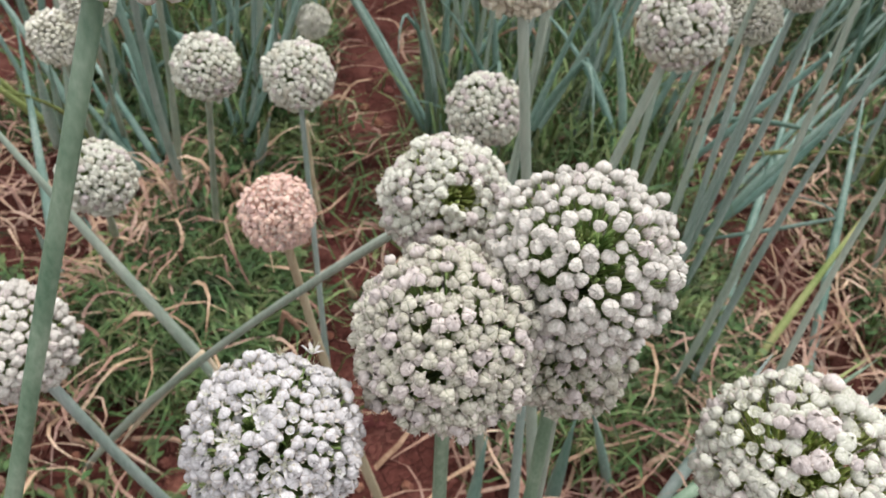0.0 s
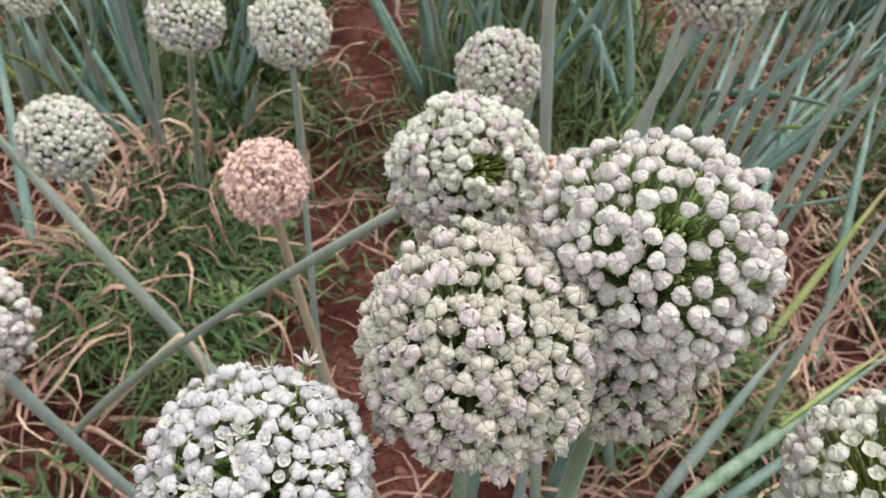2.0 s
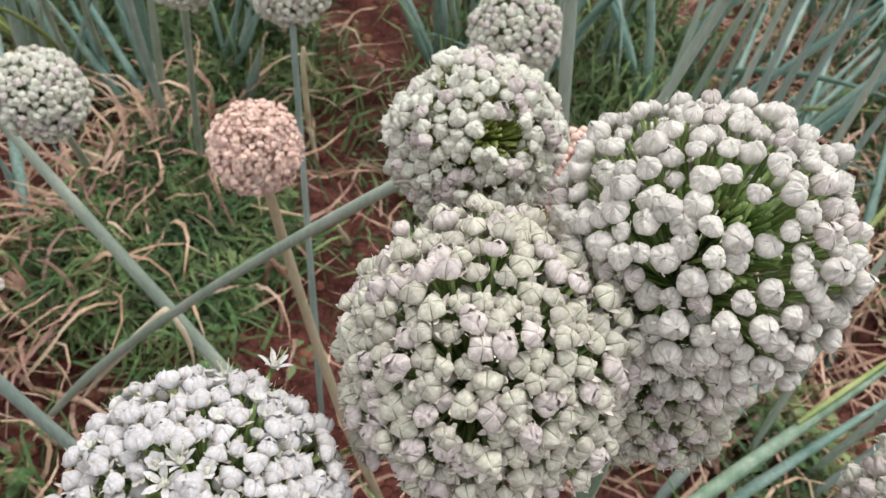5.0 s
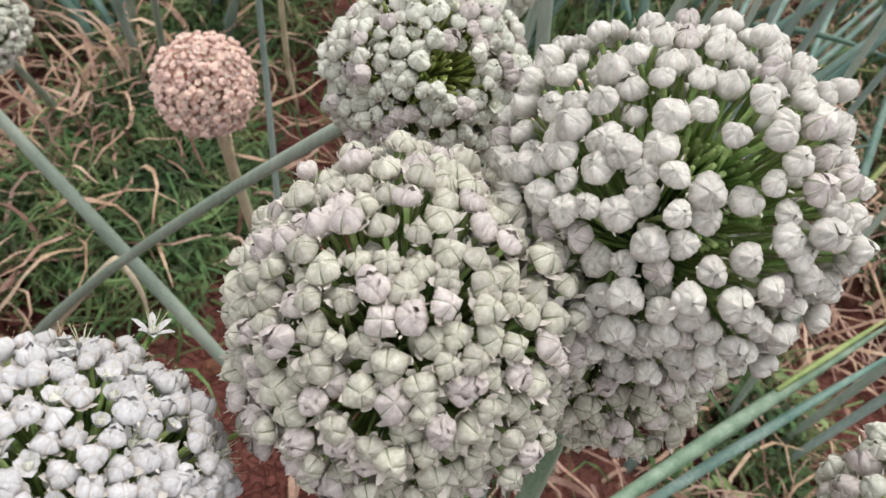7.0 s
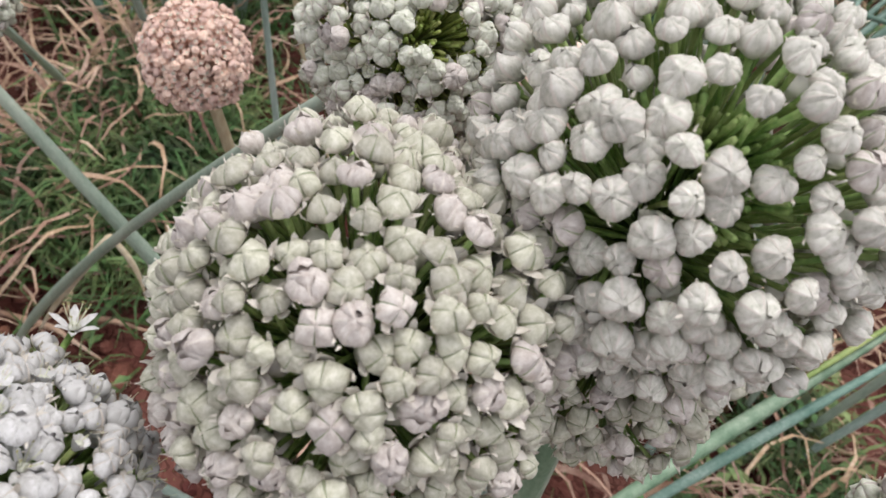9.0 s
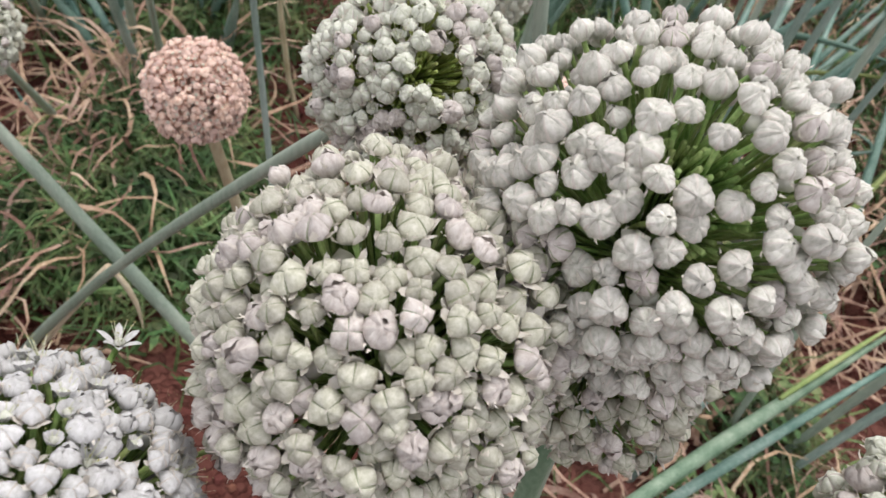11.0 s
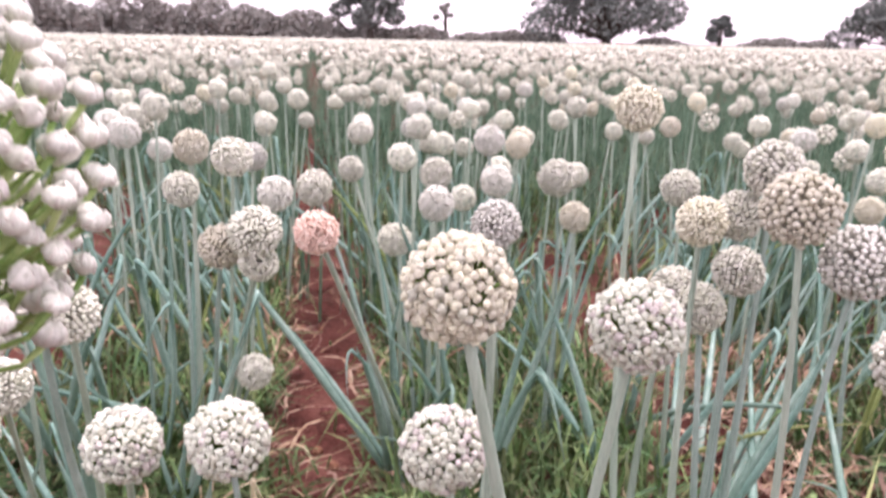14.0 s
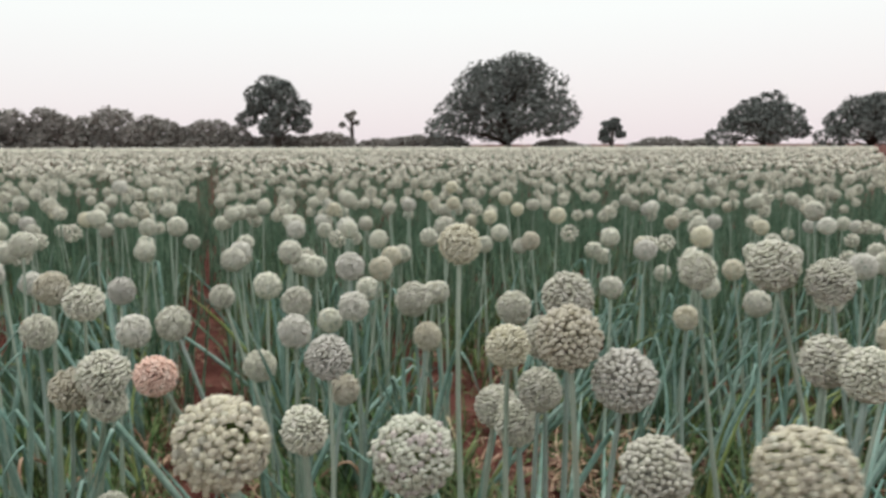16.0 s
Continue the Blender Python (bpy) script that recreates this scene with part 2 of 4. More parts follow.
# ---- florets: a bud stands on its pedicel's tip at the origin and points along +z; unit half-width ----
def capsule_bud(rng, lobes=3, tall=1.0, tepals=True):
    """A ripe three-lobed capsule: a keel along each lobe, sharp furrows between, a dimpled top and withered tepals clasping its foot."""
    verts, faces, idx = [], [], []
    sides = lobes * 6
    spin, skew, lopsided = rng.uniform(0, 6.28), rng.uniform(0, 6.28), rng.uniform(0.0, 0.12)
    shape = ((0.13, 0.0), (0.50, 0.16), (0.86, 0.40), (0.98, 0.62), (0.83, 0.90), (0.57, 1.16), (0.28, 1.35), (0.06, 1.40))
    bulge = [rng.uniform(0.88, 1.10) for _ in range(lobes)]
    lift = [rng.uniform(-0.07, 0.07) for _ in range(lobes)]
    profile, steps = (0.70, 0.83, 0.91, 1.15, 0.91, 0.83), (0.0, 0.040, 0.27, 0.5, 0.73, 0.960)
    for j, (r0, z0) in enumerate(shape):
        high = j / (len(shape) - 1)
        for k in range(sides):
            a = spin + 2 * math.pi * (k // 6 + steps[k % 6]) / lobes
            lobe, x = (k // 6) % lobes, profile[k % 6]
            r = r0 * (1 + (x - 1) * (0.35 + 0.95 * high)) * (1 + lopsided * math.cos(a - skew)) * bulge[lobe] * rng.uniform(0.97, 1.03)
            z = tall * (z0 - 0.50 * (1.0 - min(x, 1.0)) * max(0.0, high - 0.4) + 0.5 * max(0.0, x - 1) * (3 < j < 7) + lift[lobe] * high * (k % 6 > 0))
            verts.append((r * math.cos(a), r * math.sin(a), z))
    for j in range(len(shape) - 1):
        for k in range(sides):
            a, b = j * sides + k, j * sides + (k + 1) % sides
            faces.append((a, b, b + sides, a + sides))
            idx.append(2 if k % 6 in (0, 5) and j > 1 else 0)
    faces.append(tuple(range((len(shape) - 1) * sides, len(shape) * sides)))
    idx.append(0)
    if tepals:
        for q in range(6):
            if rng.random() < 0.15:
                continue
            a = spin + q * math.pi / 3 + rng.uniform(-0.25, 0.25)
            h, flare, wd = rng.uniform(0.70, 1.18) * tall, rng.uniform(1.0, 1.26), rng.uniform(0.22, 0.38)
            u, t = Vector((math.cos(a), math.sin(a), 0)), Vector((-math.sin(a), math.cos(a), 0))
            curl = rng.uniform(-0.15, 0.2)
            k = len(verts)
            for rr, zz, ww in ((0.24, 0.02, 0.6), (0.82, 0.36 * h, 1.0), (1.02 * flare * 0.96, 0.72 * h, 0.72), (flare * 1.06 + curl, h, 0.05)):
                for side in (-1, 0, 1):
                    verts.append(tuple(u * (rr + (0.07 if side == 0 else 0.0)) + t * (side * wd * ww) + Vector((0, 0, zz))))
            for i in range(3):
                for side in range(2):
                    a0 = k + i * 3 + side
                    faces.append((a0, a0 + 1, a0 + 4, a0 + 3))
                    idx.append(1)
        if rng.random() < 0.5:
            v, f = tube([(0, 0, 1.2 * tall), (0.03, 0.02, 1.45 * tall), (rng.uniform(-0.2, 0.2), rng.uniform(-0.1, 0.1), 1.7 * tall)], [0.05, 0.04, 0.025], 4)
            k = len(verts)
            verts += [tuple(p) for p in v]
            faces += [tuple(i + k for i in q) for q in f]
            idx += [1] * len(f)
    return verts, faces, idx


def tepal_bud(rng, tall=1.0, corner=0.14, gapes=(0.0, 0.0, 0.0, 0.0, 0.03, 0.12), tips=(3, 6)):
    """A closed floret: three outer and three inner tepals wrapped round each other, with pale rims and pointed tips."""
    verts, faces, idx = [], [], []
    spin = rng.uniform(0, 6.28)
    rows = ((0.15, 0.0, 0.60), (0.50, 0.22, 0.92), (0.84, 0.58, 1.0), (0.96, 0.96, 0.96), (0.68, 1.36, 0.84), (0.16, 1.64, 0.60))
    squash, lop = rng.uniform(0.84, 1.0), rng.uniform(-0.14, 0.14)
    cols = (-1.0, -0.62, -0.09, 0.09, 0.62, 1.0)
    n = len(cols)
    for q in range(6):
        inner = q % 2
        a0 = spin + q * math.pi / 3 + rng.uniform(-0.10, 0.10)
        size, high = (0.92 if inner else 1.0) * rng.uniform(0.90, 1.08), tall * rng.uniform(0.86, 1.12)
        gape, wide = rng.choice(gapes), rng.uniform(0.70, 0.84) if inner else rng.uniform(0.88, 1.10)
        k = len(verts)
        for j, (r, z, w) in enumerate(rows):
            top = j / 5
            for u in cols:
                swell = (corner * 0.9 * (1 - u * u) - 0.10 * abs(u) ** 3) * (0.4 + 0.8 * top) - 0.025 * (abs(u) < 0.1)
                rr = size * (r * (1 + swell) + gape * (0.35 if inner else 1.0) * max(0.0, top - 0.55) * 2 - (0.12 * max(0.0, top - 0.8) * 5 if inner else 0.0) + rng.uniform(-0.012, 0.012))
                a = a0 + u * w * wide
                verts.append((rr * math.cos(a) + lop * z, rr * math.sin(a) * squash, high * (z - 0.20 * abs(u) * top + (0.10 * (1 - abs(u)) * top * (top < 0.9) if not inner else -0.06 * top))))
        for j in range(5):
            for i in range(n - 1):
                a = k + j * n + i
                faces.append((a, a + 1, a + n + 1, a + n))
                idx.append(2 if i == 2 and j > 0 else 0)
    k = len(verts)
    cv, cf = low_bud(rng)
    verts += [(0.82 * p.x, 0.82 * squash * p.y, 1.02 * tall * p.z) for p in cv]
    faces += [tuple(i + k for i in q) for q in cf]
    idx += [0] * len(cf)
    for _ in range(rng.randint(*tips)):  # withered threads and curled tepal tips
        a, z, out = rng.uniform(0, 6.28), rng.uniform(0.3, 1.2) * tall, rng.uniform(0.16, 0.52)
        r0 = 1.02 - 0.35 * max(0.0, z - 0.7)
        turn = rng.uniform(-0.3, 0.3)
        k = len(verts)
        for t, wd in ((0.0, 0.09), (0.5, 0.055), (1.0, 0.02)):
            b = a + turn * t
            rr, zz = r0 + out * t * (1.3 - 0.5 * t), z + rng.uniform(0.15, 0.5) * t
            for side in (-wd, wd):
                verts.append((rr * math.cos(b) - side * math.sin(b), rr * math.sin(b) + side * math.cos(b), zz + side * 0.4))
        faces += [(k, k + 1, k + 3, k + 2), (k + 2, k + 3, k + 5, k + 4)]
        idx += [1, 1]
    return verts, faces, idx


def open_floret(rng, spread=1.0, wide=1.0):
    """Six petals round a green ovary, with stamens standing out."""
    verts, faces, idx = [], [], []
    for q in range(6):
        a = q * math.pi / 3 + rng.uniform(-0.15, 0.15)
        sp = spread * rng.uniform(0.8, 1.15)
        u, t = Vector((math.cos(a), math.sin(a), 0)), Vector((-math.sin(a), math.cos(a), 0))
        k = len(verts)
        for rr, zz, ww in ((0.12, 0.1, 0.12), (0.6 * sp, 0.55, 0.27), (1.05 * sp, 0.85, 0.25), (1.45 * sp, 0.98, 0.03)):
            for s in (-1, 0, 1):
                verts.append(tuple(u * rr + t * s * ww * wide + Vector((0, 0, zz - (0.10 if s == 0 else 0)))))
        for i in range(3):
            for s in range(2):
                a0 = k + i * 3 + s
                faces.append((a0, a0 + 1, a0 + 4, a0 + 3))
                idx.append(0)
    cv, cf, _ = capsule_bud(rng, 3, 0.55, False)
    k = len(verts)
    verts += [(x * 0.40, y * 0.40, z * 0.8 + 0.2) for x, y, z in cv]
    faces += [tuple(i + k for i in f) for f in cf]
    idx += [2] * len(cf)
    for q in range(6):
        a = q * math.pi / 3 + 0.5 + rng.uniform(-0.2, 0.2)
        e = Vector((math.cos(a) * 0.75, math.sin(a) * 0.75, rng.uniform(1.7, 2.4)))
        v, f = tube([(0.1 * math.cos(a), 0.1 * math.sin(a), 0.4), e * 0.6, e], [0.04, 0.03, 0.025], 4)
        k = len(verts)
        verts += [tuple(p) for p in v]
        faces += [tuple(i + k for i in g) for g in f]
        idx += [3] * len(f)
        v, f = tube([e - Vector((0.09, 0, 0)), e, e + Vector((0.09, 0, 0.02))], [0.03, 0.055, 0.03], 5)
        k = len(verts)
        verts += [tuple(p) for p in v]
        faces += [tuple(i + k for i in g) for g in f]
        idx += [4] * len(f)
    return verts, faces, idx


def low_bud(rng, sides=6, lobes=3):
    verts, faces = [], []
    tw = rng.uniform(0, 6.28)
    for z, r in ((0.0, 0.3), (0.5, 0.97), (1.0, 0.86), (1.45, 0.28)):
        for k in range(sides):
            a = 2 * math.pi * k / sides + tw
            rr = r * (1 + 0.16 * math.cos(lobes * (a - tw))) * rng.uniform(0.92, 1.08)
            verts.append(Vector((rr * math.cos(a), rr * math.sin(a), z * rng.uniform(0.95, 1.05))))
    for j in range(3):
        for k in range(sides):
            a, b = j * sides + k, j * sides + (k + 1) % sides
            faces.append((a, b, b + sides, a + sides))
    faces.append(tuple(range(3 * sides, 4 * sides)))
    return verts, faces


def star_bud(rng):
    """A small floret of six pointed tepals round a closed middle."""
    v, f = low_bud(rng)
    verts, faces = [tuple(p) for p in v], list(f)
    spin, flare = rng.uniform(0, 6.28), rng.uniform(0.8, 1.15)
    for q in range(6):
        a = spin + q * math.pi / 3 + rng.uniform(-0.2, 0.2)
        fl, tip = flare * rng.uniform(0.7, 1.0), rng.uniform(1.0, 1.7)
        u, t = Vector((math.cos(a), math.sin(a), 0)), Vector((-math.sin(a), math.cos(a), 0))
        k = len(verts)
        for p in (u * 0.4, u * 1.08 * fl - t * 0.50 + Vector((0, 0, 0.55)), u * 1.26 * fl + Vector((0, 0, 0.62)), u * 1.08 * fl + t * 0.50 + Vector((0, 0, 0.55)), u * 1.05 * fl * fl + Vector((0, 0, tip))):
            verts.append(tuple(p))
        faces += [(k, k + 2, k + 1), (k, k + 3, k + 2), (k + 1, k + 2, k + 4), (k + 2, k + 3, k + 4)]
    return verts, faces


def bud_set(name, mats, kind, count, seed):
    rng = random.Random(seed)
    out = []
    for i in range(count):
        if kind == "open":
            v, f, ix = open_floret(rng)
        elif kind == "dry":
            v, f, ix = open_floret(rng, 0.62)
            keep = [q for q in range(len(f)) if ix[q] < 3]
            f, ix = [f[q] for q in keep], [ix[q] for q in keep]
        elif kind == "tuft":
            v, f, ix = open_floret(rng, rng.uniform(0.50, 0.75), 1.75)
            keep = [q for q in range(len(f)) if ix[q] < 3 or rng.random() < 0.2]
            f, ix = [f[q] for q in keep], [ix[q] for q in keep]
        elif kind == "low":
            v, f = star_bud(rng)
            ix = [0] * len(f)
        elif kind == "round":
            v, f, ix = tepal_bud(rng, rng.uniform(0.95, 1.15), 0.16, tips=(1, 4))
        elif kind == "ragged":
            v, f, ix = tepal_bud(rng, rng.uniform(0.85, 1.1), 0.20, (0.04, 0.10, 0.20, 0.34), (5, 9))
        else:
            v, f, ix = capsule_bud(rng, 3 if rng.random() < 0.9 else 4, rng.uniform(0.80, 1.02))
        out.append(mesh(name, v, f, mats, kind != "low", ix))
    return out


PETALS = lambda m: [m, m, M_CHALK, M_STAMEN, M_ANTHER]
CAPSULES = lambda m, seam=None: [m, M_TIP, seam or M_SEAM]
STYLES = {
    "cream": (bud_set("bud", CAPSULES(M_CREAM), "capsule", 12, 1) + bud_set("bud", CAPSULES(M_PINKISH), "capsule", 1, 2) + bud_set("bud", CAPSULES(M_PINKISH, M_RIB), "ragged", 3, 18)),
    "white": (bud_set("bud", CAPSULES(M_WHITE, M_RIB), "round", 9, 3) + bud_set("bud", CAPSULES(M_PINKISH), "round", 1, 4)),
    "lilac": (bud_set("bud", CAPSULES(M_LILAC, M_RIB), "capsule", 8, 5) + bud_set("bud", CAPSULES(M_LILAC, M_LILAC), "ragged", 4, 20) + bud_set("bud", PETALS(M_LILAC), "tuft", 2, 31) + bud_set("bud", PETALS(M_LILAC), "open", 1, 6)),
    "ragged": bud_set("bud", CAPSULES(M_CHALK, M_CHALK), "ragged", 4, 17) + bud_set("bud", CAPSULES(M_CHALK, M_RIB), "capsule", 6, 33) + bud_set("bud", PETALS(M_CHALK), "tuft", 1, 32) + bud_set("bud", CAPSULES(M_PINKISH, M_PINKISH), "ragged", 2, 19),
    "dry": bud_set("bud", PETALS(M_DRY), "dry", 4, 10) + bud_set("bud", CAPSULES(M_DRY, M_DRY), "ragged", 4, 16),
    "pale": bud_set("bud", [M_CHALK], "low", 5, 11) + bud_set("bud", [M_PINKISH], "low", 1, 12) + bud_set("bud", [M_CREAM], "low", 1, 13),
    "yellow": bud_set("bud", [M_YELLOW], "low", 5, 14) + bud_set("bud", [M_CREAM], "low", 1, 15),
}
SCAPES = {"green": M_SCAPE, "blue": M_SCAPE_BLUE, "dry": M_SCAPE_DRY, "mottled": M_SCAPE_MOTTLED}
PEDICELS = {"fresh": (M_PEDICEL,), "fresh_label": "thin fresh green pedicels", "light": (M_PEDICEL_LIGHT,), "light_label": "thin yellow-green pedicels",
            "dry": (M_DRY,), "dry_label": "thin dry pink pedicels"}


def turn_to(way, spin):
    return way.to_track_quat("Z", "Y").to_matrix().to_4x4() @ Matrix.Rotation(spin, 4, "Z")


def scape_mesh(base, top, bend, thick, mat):
    """The hollow flower stalk, a little swollen below its middle; in coordinates from the base."""
    base, top = Vector(base), Vector(top)
    mid = (base + top) / 2 + Vector(bend)
    pts = bezier(base - base, mid - base, top - base, 16)
    radii = [thick * (0.95 + 0.32 * math.exp(-((i / 15 - 0.32) / 0.2) ** 2) - 0.22 * i / 15) for i in range(16)]
    v, f = tube(pts, radii, 10)
    return mesh("scape", v, f, mat)


def pedicel_mesh(ways, r, top, root, rng, mat, thick=0.0005):
    """Thin stalks that fan out from the top of the scape."""
    pieces = []
    for w, reach, lean in ways:
        shake = Vector([rng.uniform(-0.04, 0.04) * r for _ in range(3)])
        a, c = root + w * r * 0.08, top + w * reach
        pieces.append(tube(bezier(a, c - lean * (c - a).length * 0.42 + shake, c, 6), [thick * 1.1, thick, thick, thick, thick, thick * 1.3], 5))
    v, f = merge(pieces)
    return mesh("pedicel_cluster", v, f, mat)


def joined(name, items):
    """Copies of meshes at their poses in one mesh, with their materials."""
    mats, verts, faces, idx = [], [], [], []
    for me, m in items:
        k = len(verts)
        verts += [m @ p.co for p in me.vertices]
        slot = []
        for q in me.materials:
            if q not in mats:
                mats.append(q)
            slot.append(mats.index(q))
        for p in me.polygons:
            faces.append([i + k for i in p.vertices])
            idx.append(slot[p.material_index])
    return mesh(name, verts, faces, mats, True, idx)


SIMPLE = {}


def simple_bud(me):
    """A plainer bud of the same material, for the far side and the inner layer."""
    m = me.materials[0]
    if m.name not in SIMPLE:
        v, f = low_bud(random.Random(len(SIMPLE)))
        SIMPLE[m.name] = mesh("bud", v, f, [m])
    return SIMPLE[m.name]


def onion_flower(c, r, base, style, label, n=300, size=1.0, holes=(), seed=0, stalk="green", thick=0.0050, bend=(0, 0, 0), extra=0, sparse=0.0, ped="fresh", under=0.0, rise=0.4):
    """A flowering onion stalk with a ball of single florets; c: the ball's centre, r: its radius, base: where it leaves the ground."""
    rng = random.Random(seed)
    c, base = Vector(c), Vector(base)
    top = c - base
    thing = tagged(stand("onion_flower", base), label, "onion flower", "onion flowers")
    up = (top - Vector(bend)).normalized()
    root = top - up * r * 0.36
    part("scape", scape_mesh(base, c - up * r * 0.38, bend, thick, SCAPES[stalk]), thing)
    half = 1.56 * r / math.sqrt(n) * size
    stalks, meshes, placed = [], STYLES[style], []
    for w in sphere_ways(n, rng):
        if w.dot(up) < -0.93:
            continue
        gone = any(w.dot(Vector(h).normalized()) > math.cos(radians(a)) for h, a in holes)
        if gone:
            if rng.random() < 0.78:
                continue
        if rng.random() < sparse:
            continue
        s = half * rng.uniform(0.78, 1.14)
        lump = 1 + 0.05 * noise.noise(w * 2.2 + Vector((seed, 0, 0)))
        reach = r * lump * max(0.9, min(1.06, rng.gauss(0.985, 0.038))) - 1.4 * s
        lean = (w + Vector((0, 0, rise * (1.2 - w.z * 0.4))) + Vector([rng.gauss(0, 0.20) for _ in range(3)])).normalized()
        stalks.append((w, reach + 0.1 * s, lean))
        m = Matrix.Translation(top + w * reach) @ turn_to(lean, rng.uniform(0, 6.28)) @ Matrix.Diagonal((s, s, s * rng.uniform(0.9, 1.1), 1))
        placed.append((w.dot(Vector((0.0, -0.75, 0.6))), len(placed), m, rng.choice(meshes)))
    for w in sphere_ways(max(8, int(n * under)), rng) if under else ():  # shorter florets inside the ball
        s = half * rng.uniform(0.7, 0.95)
        m = Matrix.Translation(top + w * (r * rng.uniform(0.74, 0.84) - 1.4 * s)) @ turn_to((w + Vector((0, 0, 0.4))).normalized(), rng.uniform(0, 6.28)) @ Matrix.Diagonal((s, s, s, 1))
        if not any(w.dot(Vector(h).normalized()) > math.cos(radians(a + 4)) for h, a in holes):
            placed.append((-9.0, len(placed), m, rng.choice(meshes)))
    placed.sort(reverse=True)
    placed = placed[:460] + [(d, i, m, simple_bud(me)) for d, i, m, me in placed[460:]]
    for _, _, m, me in placed[:300]:
        part("bud", me, thing, m)
    if len(placed) > 300:
        tagged(part("bud_cluster", joined("bud_cluster", [(me, m) for _, _, m, me in placed[300:]]), thing), kind="stuff")
    for _ in range(extra):
        w = Vector([rng.gauss(0, 1) for _ in range(3)]).normalized()
        stalks.append((w, r * rng.uniform(0.55, 0.85), (w + Vector((0, 0, rise))).normalized()))
    for h, a in holes:  # more pedicels crowd round a gap, their heads under its rim
        axis = Vector(h).normalized()
        side = axis.orthogonal().normalized()
        for _ in range(int(a * 6)):
            rim = Matrix.Rotation(rng.uniform(0, 6.28), 3, axis) @ (Matrix.Rotation(radians(a) * rng.uniform(0.9, 1.7), 3, axis.cross(side)) @ axis)
            stalks.append((rim, r * rng.uniform(0.60, 0.84), rim))
    tagged(part("pedicel_cluster", pedicel_mesh(stalks, r, top, root, rng, *PEDICELS[ped]), thing, None, PEDICELS[ped + "_label"]), kind="stuff")
    return thing


def umbel_mesh(seed, mat, n=320, sides=5, light=False):
    """A whole ball of florets of radius 1 in one mesh."""
    rng = random.Random(seed)
    half = 1.04 * math.sqrt(math.pi / n)
    pieces = []
    for w in sphere_ways(n, rng):
        v, f = low_bud(rng, sides)
        if light:
            v, f = [v[k] for k in range(sides, 2 * sides)] + [Vector((0, 0, 1.7))], [(k, (k + 1) % sides, sides) for k in range(sides)]
        s = half * rng.uniform(0.8, 1.15)
        m = Matrix.Translation(w * (rng.uniform(0.91, 1.04) - 1.4 * s)) @ turn_to((w + Vector([rng.gauss(0, 0.12) for _ in range(3)])).normalized(), rng.uniform(0, 6.28)) @ Matrix.Diagonal((s, s, s, 1))
        pieces.append(([m @ p for p in v], f))
        if not light:
            pieces.append(tube([w * 0.1, w * (1 - 1.6 * s)], [0.016, 0.02], 3, False))
    v, f = merge(pieces)
    return mesh("umbel", v, f, mat)


UMBELS = {
    "pale": [umbel_mesh(100 + i, M_MID_HEAD) for i in range(3)],
    "white": [umbel_mesh(110 + i, M_WHITE) for i in range(2)],
    "yellow": [umbel_mesh(120 + i, M_YELLOW, 300) for i in range(2)],
    "pink": [umbel_mesh(130, M_DRY, 340)],
}
LIGHT_UMBELS = {"pale": [umbel_mesh(140, M_MID_HEAD, 190, 5, True), umbel_mesh(141, M_MID_HEAD, 190, 5, True)], "white": [umbel_mesh(142, M_WHITE, 190, 5, True)], "yellow": [umbel_mesh(143, M_YELLOW, 180, 5, True)]}


def distant_flower(c, r, base, style, label, seed=0, stalk="green", thick=0.0048, umbels=UMBELS):
    """A flowering onion stalk seen from further off, its florets in one piece."""
    rng = random.Random(seed)
    c, base = Vector(c), Vector(base)
    thing = tagged(stand("onion_flower", base), label, "onion flower", "onion flowers")
    bend = (rng.uniform(-0.03, 0.03), rng.uniform(-0.03, 0.03), 0)
    part("scape", scape_mesh(base, c, bend, thick, SCAPES[stalk]), thing)
    m = Matrix.Translation(c - base) @ Euler([rng.uniform(0, 6.28) for _ in range(3)]).to_matrix().to_4x4() @ Matrix.Diagonal((r, r, r * rng.uniform(0.92, 1.0), 1))
    part("umbel", rng.choice(umbels[style]), thing, m)
    return thing


# ---- leaves ----
def leaf_mesh(points, thick, mat, name="leaf"):
    n = len(points)
    radii = [thick * max(0.06, (0.8 + 0.9 * t - 0.35 * t * t) if t < 0.25 else 1.0 * (1 - ((t - 0.25) / 0.75) ** 1.7) + 0.05) for t in (i / (n - 1) for i in range(n))]
    v, f = tube(points, radii, 8)
    return mesh(name, v, f, mat)


def leaf_variant(rng, mat):
    length, lean = rng.uniform(0.28, 0.54), rng.uniform(0.02, 0.30)
    pts = bezier((0, 0, 0), (lean * 0.2, 0, length * 0.6), (lean, rng.uniform(-0.03, 0.03), length), 9)
    if rng.random() < 0.3:
        pts += bezier(pts[-1], pts[-1] + Vector((0.03, 0, 0.015)), pts[-1] + Vector((0.08, 0, -0.12)), 5)[1:]
    return leaf_mesh(pts, rng.uniform(0.0045, 0.0088), mat)


def fallen_variant(rng, mat):
    """A withered leaf that has folded over and hangs to the ground."""
    h = rng.uniform(0.10, 0.2)
    pts = bezier((0, 0, 0), (0.02, 0, h * 1.1), (0.07, 0, h), 6) + bezier((0.075, 0, h), (0.16, 0.02, h * 0.8), (0.20, rng.uniform(-0.08, 0.08), -0.03), 6)[1:]
    return leaf_mesh(pts, rng.uniform(0.004, 0.006), mat)


leaf_rng = random.Random(5)
LEAVES = [leaf_variant(leaf_rng, M_LEAF) for _ in range(12)] + [leaf_variant(leaf_rng, M_LEAF_YELLOW)] + [fallen_variant(leaf_rng, m) for m in (M_STRAW, M_STRAW_PALE)]


